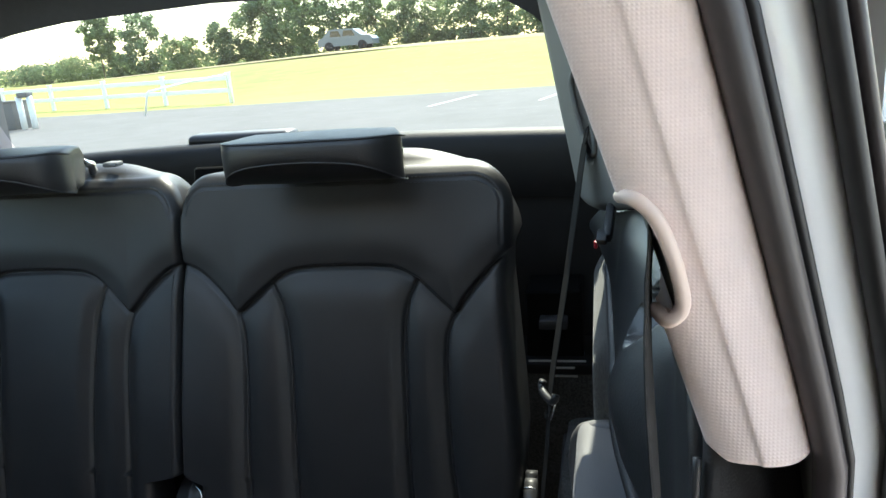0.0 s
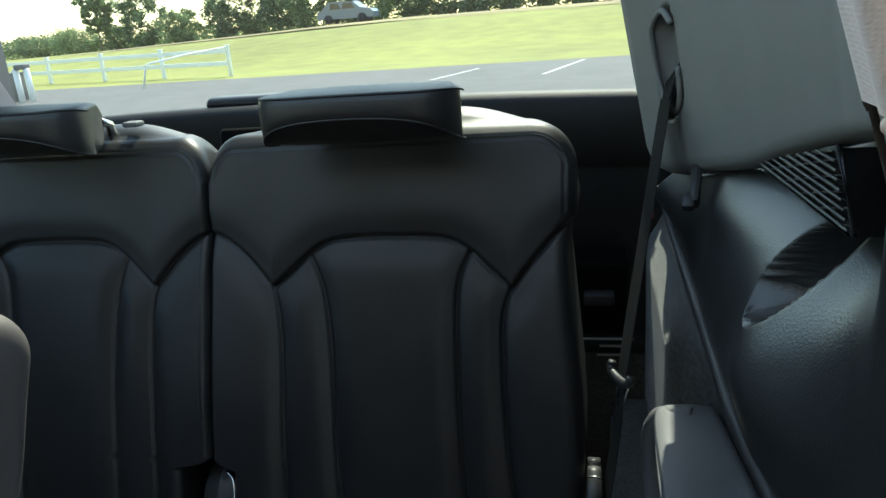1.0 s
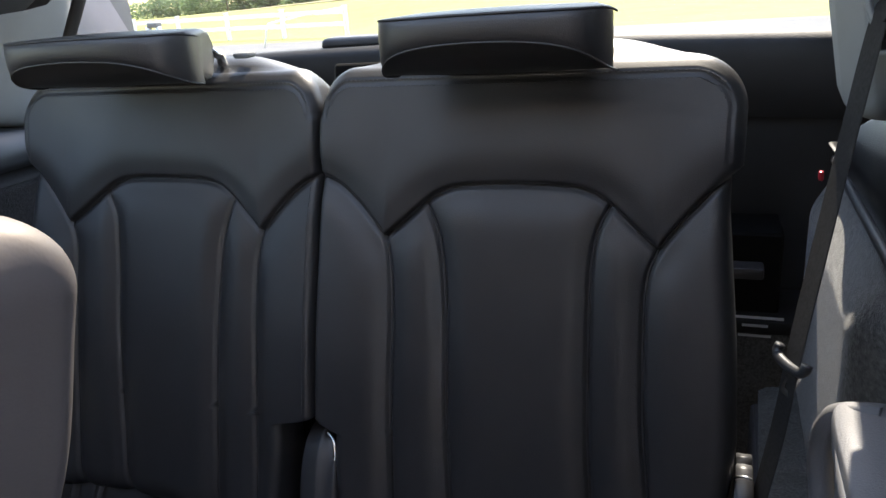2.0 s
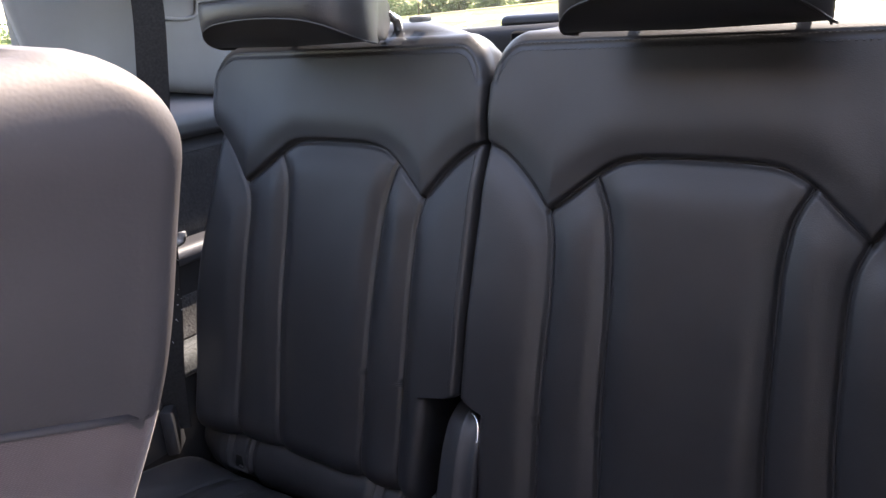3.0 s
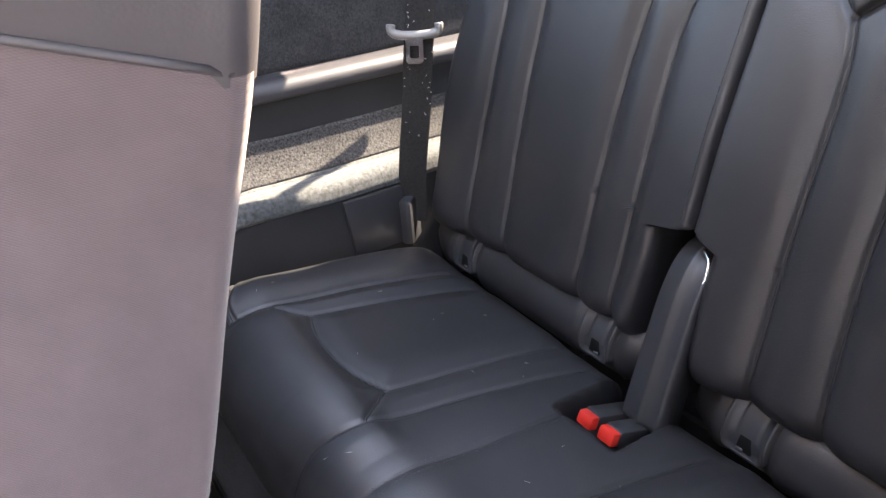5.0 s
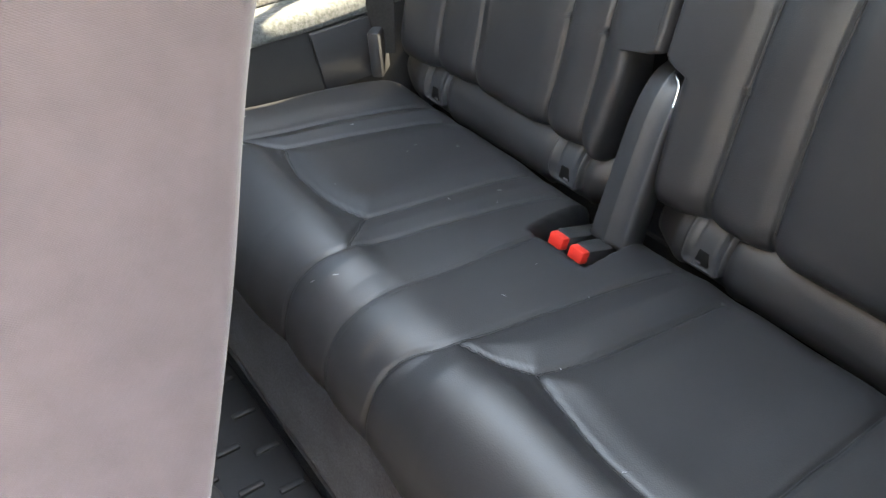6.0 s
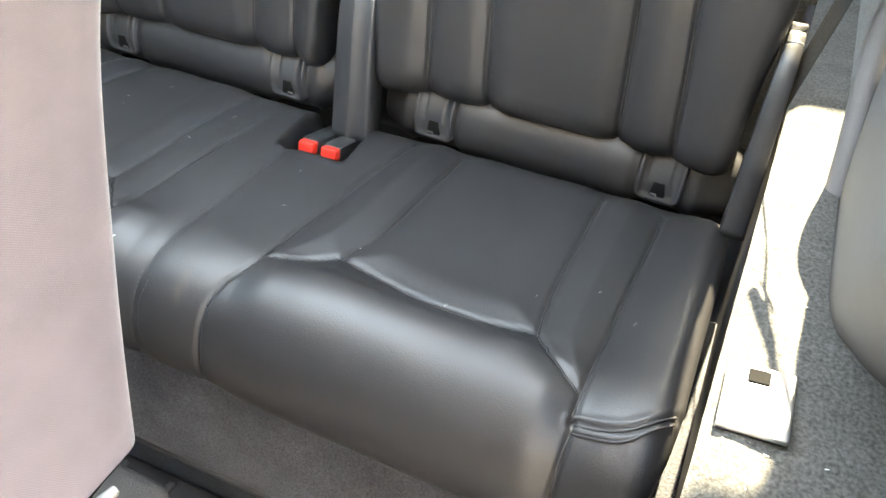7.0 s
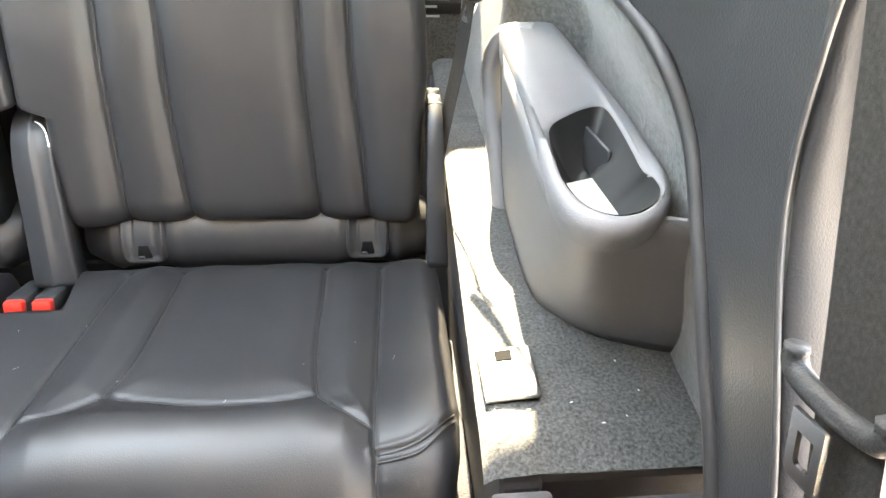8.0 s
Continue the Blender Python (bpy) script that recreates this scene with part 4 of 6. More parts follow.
def third_row_seat(s):
    seat = thing("third_row_seat", "black leather third-row seat, head restraint folded, beside the " + ("door pillar" if s > 0 else "cargo side"), "car seat", "third-row seats", at=(s * 0.23, 0.05, 0.34))
    me, path, seams, edge = backrest_mesh(s)
    back = part("backrest", me, seat, "quilted black leather backrest")
    for P in seams:
        part("seam", tube("seam", P, 0.0014, SEAM, 5), back)
    part("back_panel", bevelled_box("back_panel", (s * 0.228, 0.160, 0.590), (0.420, 0.012, 0.54), 0.004, CARPET, 1, rot=(-15, 0, 0)), seat, "carpeted back panel")
    for line in path:
        part("stitching", dashes("stitching", line, [Vector((0, -0.9, 0.4))] * len(line), 0.0036, 0.0006, THREAD), back)["kind"] = "stuff"
    if s < 0:
        for off in (0.0, 0.0045):
            cp = [p + Vector((off, off * 0.9, 0)) for p in edge[::4]]
            part("stitching", dashes("stitching", cp, [Vector((0.4, -0.9, 0))] * len(cp), 0.0034, 0.0007, THREAD, 0.30), back)["kind"] = "stuff"
    part("lower_roll", roll_mesh(s), seat, "padded leather roll above the anchors")
    for x in ((0.1085, 0.3865) if s > 0 else (0.102, 0.375)):
        isofix(s * x, s, seat)
    head_restraint(s, seat)
    if s > 0:
        hs = hinge_strap([(0.469, 0.060, 0.520), (0.469, 0.040, 0.522), (0.469, 0.012, 0.500), (0.470, -0.010, 0.45), (0.472, -0.028, 0.39), (0.474, -0.040, 0.338)], 0.014, 0.027, 0.010, FLAT, seat, "side_hinge_cover", "satin black hinge cover")
        part("bolt", tube("bolt", [(0.460, 0.028, 0.526), (0.464, 0.024, 0.531), (0.470, 0.022, 0.533), (0.476, 0.022, 0.531)], 0.0013, STEEL, 8, 14), hs, "bright bare metal hinge edge")
    return seat


third_row_seat(1)
third_row_seat(-1)
cb = thing("center_hinge", "satin black grooved hinge cover between the rear seats", "hinge cover", at=(0, 0, 0.34))
hc = hinge_strap([(0.006, 0.075, 0.488), (0.006, 0.055, 0.496), (0.007, 0.030, 0.490), (0.009, 0.008, 0.462), (0.012, -0.014, 0.41), (0.014, -0.034, 0.355), (0.014, -0.042, 0.325)], 0.042, 0.052, 0.016, RIBBED, cb, "cover", "")
part("metal_edge", tube("metal_edge", [(0.012, 0.028, 0.507), (0.022, 0.022, 0.503), (0.027, 0.014, 0.492), (0.028, 0.006, 0.478)], 0.0020, CHROME, 8, 14), hc, "bright bare metal edge")
# near-black blocks behind and below the seats paint the shade of the gaps
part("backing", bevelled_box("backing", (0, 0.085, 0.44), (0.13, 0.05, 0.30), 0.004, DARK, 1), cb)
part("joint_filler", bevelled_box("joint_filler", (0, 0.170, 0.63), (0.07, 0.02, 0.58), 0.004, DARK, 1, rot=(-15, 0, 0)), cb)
part("gusset", bevelled_box("gusset", (0, 0.180, 0.810), (0.07, 0.09, 0.104), 0.012, LEATHER, 2), cb, "black leather gusset between the backrests")
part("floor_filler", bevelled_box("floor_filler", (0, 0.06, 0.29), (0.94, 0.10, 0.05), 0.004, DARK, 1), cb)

# ------------------------------------------------------------------ bench cushion
CUSH = [
    curve2([(0.040, -0.372), (0.046, -0.345), (0.062, -0.304), (0.075, -0.198), (0.096, -0.035)], 26),
    curve2([(0.062, -0.304), (0.095, -0.293), (0.131, -0.268)], 12),
    curve2([(0.131, -0.268), (0.147, -0.205), (0.155, -0.12), (0.160, -0.035)], 16),
    curve2([(0.131, -0.268), (0.189, -0.281), (0.240, -0.287), (0.290, -0.286), (0.335, -0.278)], 20),
    curve2([(0.335, -0.278), (0.330, -0.222), (0.332, -0.133), (0.334, -0.035)], 16),
    curve2([(0.335, -0.278), (0.354, -0.302), (0.388, -0.327)], 10),
    curve2([(0.390, -0.36), (0.388, -0.327), (0.393, -0.234), (0.403, -0.035)], 18),
]
CUSH_L = [
    curve2([(-0.122, -0.372), (-0.118, -0.345), (-0.112, -0.312), (-0.104, -0.220), (-0.082, -0.035)], 26),
    curve2([(-0.112, -0.312), (-0.132, -0.293), (-0.156, -0.264)], 12),
    curve2([(-0.156, -0.264), (-0.150, -0.19), (-0.140, -0.035)], 16),
    curve2([(-0.156, -0.264), (-0.200, -0.279), (-0.252, -0.285), (-0.31, -0.279), (-0.346, -0.268)], 20),
    curve2([(-0.346, -0.268), (-0.338, -0.19), (-0.318, -0.035)], 16),
    curve2([(-0.346, -0.268), (-0.365, -0.288), (-0.392, -0.308)], 10),
    curve2([(-0.396, -0.36), (-0.392, -0.308), (-0.386, -0.2), (-0.372, -0.035)], 18),
]
CENTER = [curve2([(-0.026, -0.120), (-0.029, -0.237), (-0.033, -0.305), (-0.037, -0.372)], 20)]


def cushion_profile(n):
    """(y, z, ny, nz, t) from the bight over the top and down the front; t is the flat coordinate used by the seams."""
    ctrl = [(-0.004, 0.275), (-0.010, 0.300), (-0.028, 0.320), (-0.062, 0.332), (-0.15, 0.347), (-0.25, 0.360), (-0.305, 0.369), (-0.345, 0.364), (-0.375, 0.346), (-0.391, 0.318), (-0.397, 0.292), (-0.395, 0.272), (-0.382, 0.258), (-0.35, 0.252)]
    P = spline([(a, b, 0) for a, b in ctrl], n)
    out = []
    t = P[0].x
    for i, p in enumerate(P):
        d = (P[min(i + 1, n - 1)] - P[max(i - 1, 0)]).normalized()
        if i:
            t -= (p - P[i - 1]).length
        out.append([p.x, p.y, d.y, -d.x, t])
    k = min(range(n), key=lambda i: abs(out[i][0] + 0.06))
    shift = out[k][0] - out[k][4]
    for o_ in out:
        o_[4] += shift
    return out


def cushion():
    c = thing("bench_cushion", "black leather third-row bench cushion with sewn panels", "seat cushion", at=(0, -0.2, 0.2))
    n, nx = 200, 430
    prof = cushion_profile(n)
    u = np.linspace(-1, 1, nx)
    X, T = np.zeros((n, nx)), np.zeros((n, nx))
    D = np.zeros((n, nx))
    for j, (y, z, ny_, nz_, t) in enumerate(prof):
        hw = float(np.interp(y, [-0.40, -0.385, -0.35, -0.30, -0.06, 0.02], [0.458, 0.463, 0.468, 0.471, 0.476, 0.477]))
        X[j], T[j] = u * hw, t
        D[j] = hw - np.abs(X[j])
    lines = CUSH + CUSH_L
    front = [[(ln[0][0], ln[0][1]), (ln[0][0] - 0.004, -0.60)] for ln in (CUSH[0], CUSH_L[0], CUSH[6], CUSH_L[6])]
    d = seg_dist(X, T, lines + front)
    dc = seg_dist(X, T, CENTER + [[(-0.037, -0.372), (-0.039, -0.60)]])
    corner = seg_dist(X, T, [curve2([(0.388, -0.352), (0.43, -0.345), (0.468, -0.315), (0.480, -0.285)], 16), curve2([(-0.392, -0.352), (-0.43, -0.345), (-0.468, -0.315), (-0.480, -0.285)], 16)])
    calm = 1 - 0.65 * np.clip((0.16 - np.abs(X + 0.035)) / 0.07, 0, 1)
    pad = calm * 0.0072 * (1 - np.exp(-(np.minimum(d, dc * 1.5) / 0.021) ** 2)) - 0.0034 * np.exp(-(d / 0.0028) ** 2) - 0.0016 * np.exp(-(dc / 0.0020) ** 2)
    pad -= 0.002 * np.exp(-(corner / 0.002) ** 2) - 0.0018 * np.exp(-((corner - 0.005) / 0.0025) ** 2)
    # seat hollows, raised bolsters
    for cx in (0.238, -0.25):
        pad -= 0.007 * np.exp(-((X - cx) / 0.075) ** 4) * np.exp(-((T + 0.15) / 0.12) ** 4)
    bol = np.clip((np.abs(X) - 0.40) / 0.05, 0, 1)
    pad += 0.006 * bol * np.exp(-((T + 0.2) / 0.16) ** 4)
    lip = np.clip((-0.285 - T) / 0.02, 0, 1) * np.exp(-((T + 0.325) / 0.05) ** 2)
    pad += 0.006 * lip * np.clip(np.minimum(np.abs(X) - 0.06, 0.39 - np.abs(X)) / 0.03, 0, 1)
    for j in range(n):
        for i in range(nx):
            pad[j, i] += 0.0010 * noise.noise((X[j, i] * 17, T[j, i] * 15, 2.2))
    # buckle well
    well = (np.clip((0.045 - np.abs(X + 0.004 + 0.10 * (T + 0.06))) / 0.006, 0, 1) * np.clip((T + 0.122) / 0.006, 0, 1))
    re = 0.028
    e = np.clip(D / re, 0, 1)
    drop = re * (1 - np.sqrt(np.maximum(0, 1 - (1 - e) ** 2)))
    verts, faces = [], []
    sides = (0.02, 0.06, 0.11)
    cols = nx + 2 * len(sides)
    for j, (y, z, ny_, nz_, t) in enumerate(prof):
        row = []
        for i in range(nx):
            h = pad[j, i] - drop[j, i]
            row.append((X[j, i], y + ny_ * h, z + nz_ * h - 0.045 * well[j, i]))
        left = [(row[0][0], row[0][1] + 0.3 * ny_ * -k, max(0.17, row[0][2] - k)) for k in reversed(sides)]
        right = [(row[-1][0], row[-1][1] + 0.3 * ny_ * -k, max(0.17, row[-1][2] - k)) for k in sides]
        verts += left + row + right
    for j in range(n - 1):
        for i in range(cols - 1):
            a = j * cols + i
            faces.append((a, a + 1, a + cols + 1, a + cols))
    verts = [(x, y, z + 0.007) for x, y, z in verts]
    part("cushion", mesh_of("cushion", verts, faces, LEATHER), c)
    # double stitching beside the middle seam and round the outer corner
    ns = len(sides)

    def at(x, t):
        j = int(np.argmin([abs(p[4] - t) for p in prof]))
        i = int(np.argmin(np.abs(X[j] - x)))
        return Vector(verts[j * cols + ns + i])

    for off in (-0.005, 0.005):
        P = [at(CENTER[0][0][0] - 0.010 * k / 40 + off, -0.125 - 0.36 * k / 40) + Vector((0, -0.0006, 0.0008)) for k in range(41)]
        part("stitching", dashes("stitching", P, [Vector((0, -0.4, 0.9))] * 41, 0.0042, 0.0006, THREAD), c)["kind"] = "stuff"
    for ln in CUSH + CUSH_L + front:
        pts = [poly_at(ln, k / 23) for k in range(24)]
        P = [at(x, t) + Vector((0, 0, -0.0002)) for x, t in pts if -0.44 < t < -0.037]
        P = [p for k, p in enumerate(P) if k == 0 or (p - P[k - 1]).length > 0.0012]
        if len(P) > 2:
            part("seam", tube("seam", [tuple(p) for p in spline([tuple(q) for q in P[::2]], 40)], 0.0013, SEAM, 5), c)
    rnd = random.Random(8)
    lv, lf = [], []
    for _ in range(22):
        p = at(rnd.uniform(-0.44, 0.46), rnd.uniform(-0.40, -0.06)) + Vector((0, 0, 0.0008))
        w = rnd.uniform(0, 6.28)
        d = Vector((math.cos(w), math.sin(w), 0)) * rnd.uniform(0.0012, 0.0032)
        e = Vector((-math.sin(w), math.cos(w), 0)) * 0.0003
        k = len(lv)
        lv += [p - d, p + d, p + d + e, p - d + e, p + Vector((0, 0, 0.0004))]
        lf += [(k, k + 1, k + 4), (k + 1, k + 2, k + 4), (k + 2, k + 3, k + 4), (k + 3, k, k + 4)]
    solo("cushion_lint", mesh_of("cushion_lint", lv, lf, LINT, False), "loose white lint on the leather cushion", "lint", kind="stuff")
    for s in (1, -1):
        for off in (0.0, 0.008):
            P = [at(s * x, t - off) + Vector((0, -0.001, 0.0008)) for x, t in curve2([(0.392, -0.352), (0.43, -0.345), (0.464, -0.318)], 24)]
            part("welt", tube("welt", P[::6] + [P[-1]], 0.0014, LEATHER, 6, 36), c)
    return c


cushion()


def buckle(dx, c):
    b = bevelled_box("buckle_body", (dx, -0.062, 0.322), (0.025, 0.070, 0.020), 0.005, BLACKPL, 2, rot=(-22, 0, 0))
    o = part("buckle_body", b, c)
    part("release", bevelled_box("release", (dx, -0.096, 0.3355), (0.0215, 0.016, 0.016), 0.003, RED, 2, rot=(-22, 0, 0)), o, "red release button")


bk = thing("belt_buckles", "pair of seat belt buckles with red release buttons", "buckle", at=(0, -0.05, 0.3))
buckle(-0.016, bk)
buckle(0.015, bk)
rz = thing("seat_riser", "dark carpeted riser below the bench cushion", "seat base", at=(0, -0.36, 0))
rp = [(-0.36, 0.0), (-0.37, 0.085), (-0.402, 0.092), (-0.414, 0.100), (-0.413, 0.112), (-0.400, 0.165), (-0.383, 0.235), (-0.35, 0.262)]
v, f = [], []
for k in range(31):
    x = -0.50 + 1.0 * k / 30
    for y, z in rp + [(-0.1, 0.262), (-0.1, 0.0)]:
        v.append((x, y + 0.004 * noise.noise((x * 8, z * 10, 0)), z))
m = len(rp) + 2
for k in range(30):
    for i in range(m):
        f.append((k * m + i, k * m + (i + 1) % m, (k + 1) * m + (i + 1) % m, (k + 1) * m + i))
f += [tuple(range(m)), tuple(30 * m + i for i in range(m))]
part("carpet", mesh_of("carpet", v, f, RISER), rz)
part("kick_edge", tube("kick_edge", [(-0.50, -0.412, 0.094), (-0.2, -0.412, 0.094), (0.1, -0.412, 0.094), (0.50, -0.412, 0.094)], 0.005, RUBBER, 6, 20), rz, "black rubber lower edge")

# ------------------------------------------------------------------ right side trim
def wall_r(y, z):
    return 0.575 - 0.2 * (y - 0.04)


def dpillar_r(y, z):
    return float(np.interp(y, [-0.25, -0.2, -0.1, 0.0, 0.084, 0.15, 0.19], [0.622, 0.615, 0.598, 0.575, 0.553, 0.527, 0.52])) - 0.17 * (z - 0.92)


def guide_well(y, z):
    """The recess in which the belt guide sits."""
    a, b = (y - 0.074) / 0.029, (z - 0.975 + 0.45 * (y - 0.074)) / 0.047
    r = a ** 4 + b ** 4
    return 0.020 * min(1, max(0, 1.25 - r) * 4)


dp = thing("rear_pillar_trim", "light grey plastic rear pillar trim with a belt slot", "pillar trim", at=(0.56, 0.1, 0.85))
part("panel", patch("panel", [(0.168, 0.872), (0.145, 0.855), (0.10, 0.858), (0.05, 0.871), (-0.07, 0.900), (-0.14, 0.922), (-0.235, 0.949), (-0.31, 0.965)],
                    [(0.185, 1.20), (0.15, 1.20), (0.10, 1.20), (0.04, 1.20), (-0.05, 1.20), (-0.12, 1.20), (-0.205, 1.20), (-0.31, 1.20)], 120, 90, dpillar_r, TRIMGREY, 0.012, 0.010, guide_well), dp)
gd = [(0.046, 1.015), (0.064, 1.026), (0.091, 1.016), (0.101, 1.0), (0.100, 0.96), (0.089, 0.934), (0.069, 0.930), (0.052, 0.945), (0.045, 0.975)]
part("slot_rim", tube("slot_rim", [(dpillar_r(y, z) - 0.001, y, z) for y, z in gd], 0.0032, TRIMGREY, 8, 60, False), dp, "grey moulded belt slot rim")


def scoop(y, z):
    a, b = (y + 0.202) / 0.031, (z - 0.858 + 0.30 * (y + 0.202)) / 0.041
    r = math.hypot(a, b)
    k = min(1, max(0, (1.0 - r) / 0.13))
    return 0.060 * k * k * (3 - 2 * k)


def wall_in(y, z):
    """Inner face of the black side trim: tight at the groove, wider above, and wrapping the door pillar in front."""
    t = min(1.0, max(0.0, (z - 0.768) / 0.135))
    x = 0.572 + (wall_r(y, z) - 0.544) * t * t
    old = 0.572 + (wall_r(y, z) - 0.572) * ease((z - 0.752) / 0.075) + 0.028 * ease((z - 0.79) / 0.11)
    x += (old - x) * ease((y + 0.02) / 0.12)
    k = ease((-0.25 - y) / 0.12)
    return x + (0.601 - x) * k


def swell(y, z):
    """The black panel swells above and below the scoop."""
    return scoop(y, z) - 0.012 * math.exp(-((z - 0.80) / 0.03) ** 2 - ((y + 0.235) / 0.05) ** 2) - 0.008 * math.exp(-((z - 0.86) / 0.03) ** 2 - ((y + 0.02) / 0.10) ** 2)


GROOVE = [(0.42, 0.752), (0.28, 0.752), (0.15, 0.752), (0.05, 0.752), (-0.10, 0.752), (-0.22, 0.754), (-0.300, 0.742), (-0.35, 0.702), (-0.398, 0.652), (-0.45, 0.595), (-0.505, 0.535), (-0.56, 0.45)]
TOPLINE = [(0.42, 0.772), (0.28, 0.780), (0.165, 0.850), (0.10, 0.858), (-0.02, 0.888), (-0.13, 0.920), (-0.24, 0.955), (-0.34, 0.96), (-0.425, 0.870), (-0.468, 0.730), (-0.540, 0.600), (-0.62, 0.48)]
sp = thing("side_trim_panel", "grained black plastic side trim with a scooped recess", "trim panel", at=(0.6, -0.1, 0.8))
part("panel", patch("panel", GROOVE, TOPLINE, 340, 110, wall_in, BLACKPL, 0.010, 0.004, swell), sp)
part("groove_strip", tube("groove_strip", [(wall_in(y, z) - 0.001, y, z - 0.003) for y, z in GROOVE], 0.0060, RUBBER, 8, 80), sp, "black rubber groove strip")
hk = thing("coat_hook", "small black plastic hook on the side trim", "hook", at=(0.577, 0.03, 0.862))
part("hook_tab", bevelled_box("hook_tab", (0.570, 0.030, 0.862), (0.010, 0.017, 0.044), 0.004, SATINPL, 2, rot=(-48, 0, -11)), hk)
part("hook_tip", bevelled_box("hook_tip", (0.562, 0.014, 0.850), (0.012, 0.011, 0.016), 0.003, SATINPL, 2, rot=(-48, 0, -11)), hk)
vt = thing("air_vent", "black slatted air vent grille in the side trim", "vent", at=(0.62, -0.17, 0.91))
VA, VB, VD = Vector((0.606, -0.075, 0.905)), Vector((0.620, -0.225, 0.944)), Vector((0.622, -0.262, 0.899))
vn = (VB - VA).cross(VD - VA).normalized()
if vn.x > 0:
    vn = -vn
part("frame", tube("frame", [VA, VB, VD], 0.0024, SATINPL, 6, 0, True), vt)
part("backing", mesh_of("backing", [VA, VB, VD, VA - vn * 0.03, VB - vn * 0.03, VD - vn * 0.03], [(0, 1, 2), (5, 4, 3), (0, 3, 4, 1), (1, 4, 5, 2), (2, 5, 3, 0)], DARK, False), vt)
for k in range(9):
    w = (k + 0.5) / 9
    a, e = VA.lerp(VB, w), VD.lerp(VB, w)
    part("slat", ribbon("slat", [a + vn * 0.002, a.lerp(e, 0.5) + vn * 0.002, e + vn * 0.002], [tuple(vn * 0.6 + (VB - VA).normalized())] * 3, 0.0052, 0.0016, SATINPL, 3), vt)
for k in range(5):
    w = (k + 0.7) / 5.4
    part("cross_slat", tube("cross_slat", [VA.lerp(VD, w) + vn * 0.001, VB.lerp(VD, w) + vn * 0.001], 0.0010, SATINPL, 5), vt)


def carpet_r(y, z):
    k = ease((y + 0.035) / 0.10)
    return 0.5765 + (1 - k) * (0.048 * ease((0.745 - z) / 0.11) + 0.045 * ease((0.63 - z) / 0.2)) - 0.029 * k * ease((0.748 - z) / 0.075) + 0.026 * ease((-0.25 - y) / 0.12) * ease((z - 0.60) / 0.1)


cw = thing("carpet_side_panel", "grey carpet-covered side panel above the armrest", "trim panel", at=(0.6, 0, 0.6))
part("panel", patch("panel", [(0.42, 0.415), (0.20, 0.415), (0.05, 0.415), (-0.10, 0.415), (-0.22, 0.415), (-0.32, 0.415), (-0.40, 0.415), (-0.48, 0.415), (-0.54, 0.415), (-0.60, 0.41), (-0.66, 0.40)],
                    [(y - (0.0 if y > -0.25 else 0.012), z - 0.004) for y, z in GROOVE], 110, 60, carpet_r, CARPETGREY, 0.012, 0.0), cw)


# carpeted ledge beside the seat, and its dark upright
LZ = 0.430
ld = thing("side_ledge", "dark carpet ledge beside the seat, lit by the sun", "ledge", at=(0.55, -0.1, 0.3))
nx, ny = 36, 90
v, f = [], []
for j in range(ny):
    y = -0.415 + 0.80 * j / (ny - 1)
    for i in range(nx):
        u = i / (nx - 1)
        x = 0.476 + 0.030 * (y + 0.4) + u * 0.30
        e = min(1, u * (nx - 1) / 4)
        g = min(1, j / 4)
        v.append((x, y, LZ - 0.010 * (1 - math.sqrt(1 - (1 - e) ** 2)) - 0.008 * (1 - g) + 0.0025 * noise.noise((x * 40, y * 40, 0))))
for j in range(ny - 1):
    for i in range(nx - 1):
        a = j * nx + i
        f.append((a, a + 1, a + nx + 1, a + nx))
part("carpet_top", mesh_of("carpet_top", v, f, LEDGEC), ld)
part("upright", bevelled_box("upright", (0.508, -0.02, 0.205), (0.036, 0.79, 0.405), 0.004, DARKPL, 1), ld, "dark plastic upright")
part("front_upright", bevelled_box("front_upright", (0.63, -0.395, 0.20), (0.27, 0.02, 0.40), 0.004, DARKPL, 1), ld)
pt = thing("floor_anchor_plate", "bright bare metal anchor plate on the ledge", "plate", at=(0.53, -0.28, LZ))
part("plate", bevelled_box("plate", (0.509, -0.316, LZ + 0.004), (0.049, 0.062, 0.006), 0.002, STEEL, 2, rot=(-1.8, -7, 0)), pt)
part("hook_slot", bevelled_box("hook_slot", (0.508, -0.296, LZ + 0.0062), (0.016, 0.014, 0.003), 0.001, DARK, 1, rot=(-1.8, -7, 0)), pt)
st = thing("sill_trim", "black plastic step trim at the front of the ledge", "sill trim", at=(0.52, -0.43, 0.4))
part("block", bevelled_box("block", (0.502, -0.455, 0.405), (0.050, 0.050, 0.040), 0.005, DARKPL, 2), st)
part("lip", bevelled_box("lip", (0.62, -0.452, 0.405), (0.175, 0.034, 0.028), 0.006, DARKPL, 2), st)
part("face", bevelled_box("face", (0.59, -0.462, 0.19), (0.28, 0.02, 0.38), 0.004, DARKPL, 1), st)


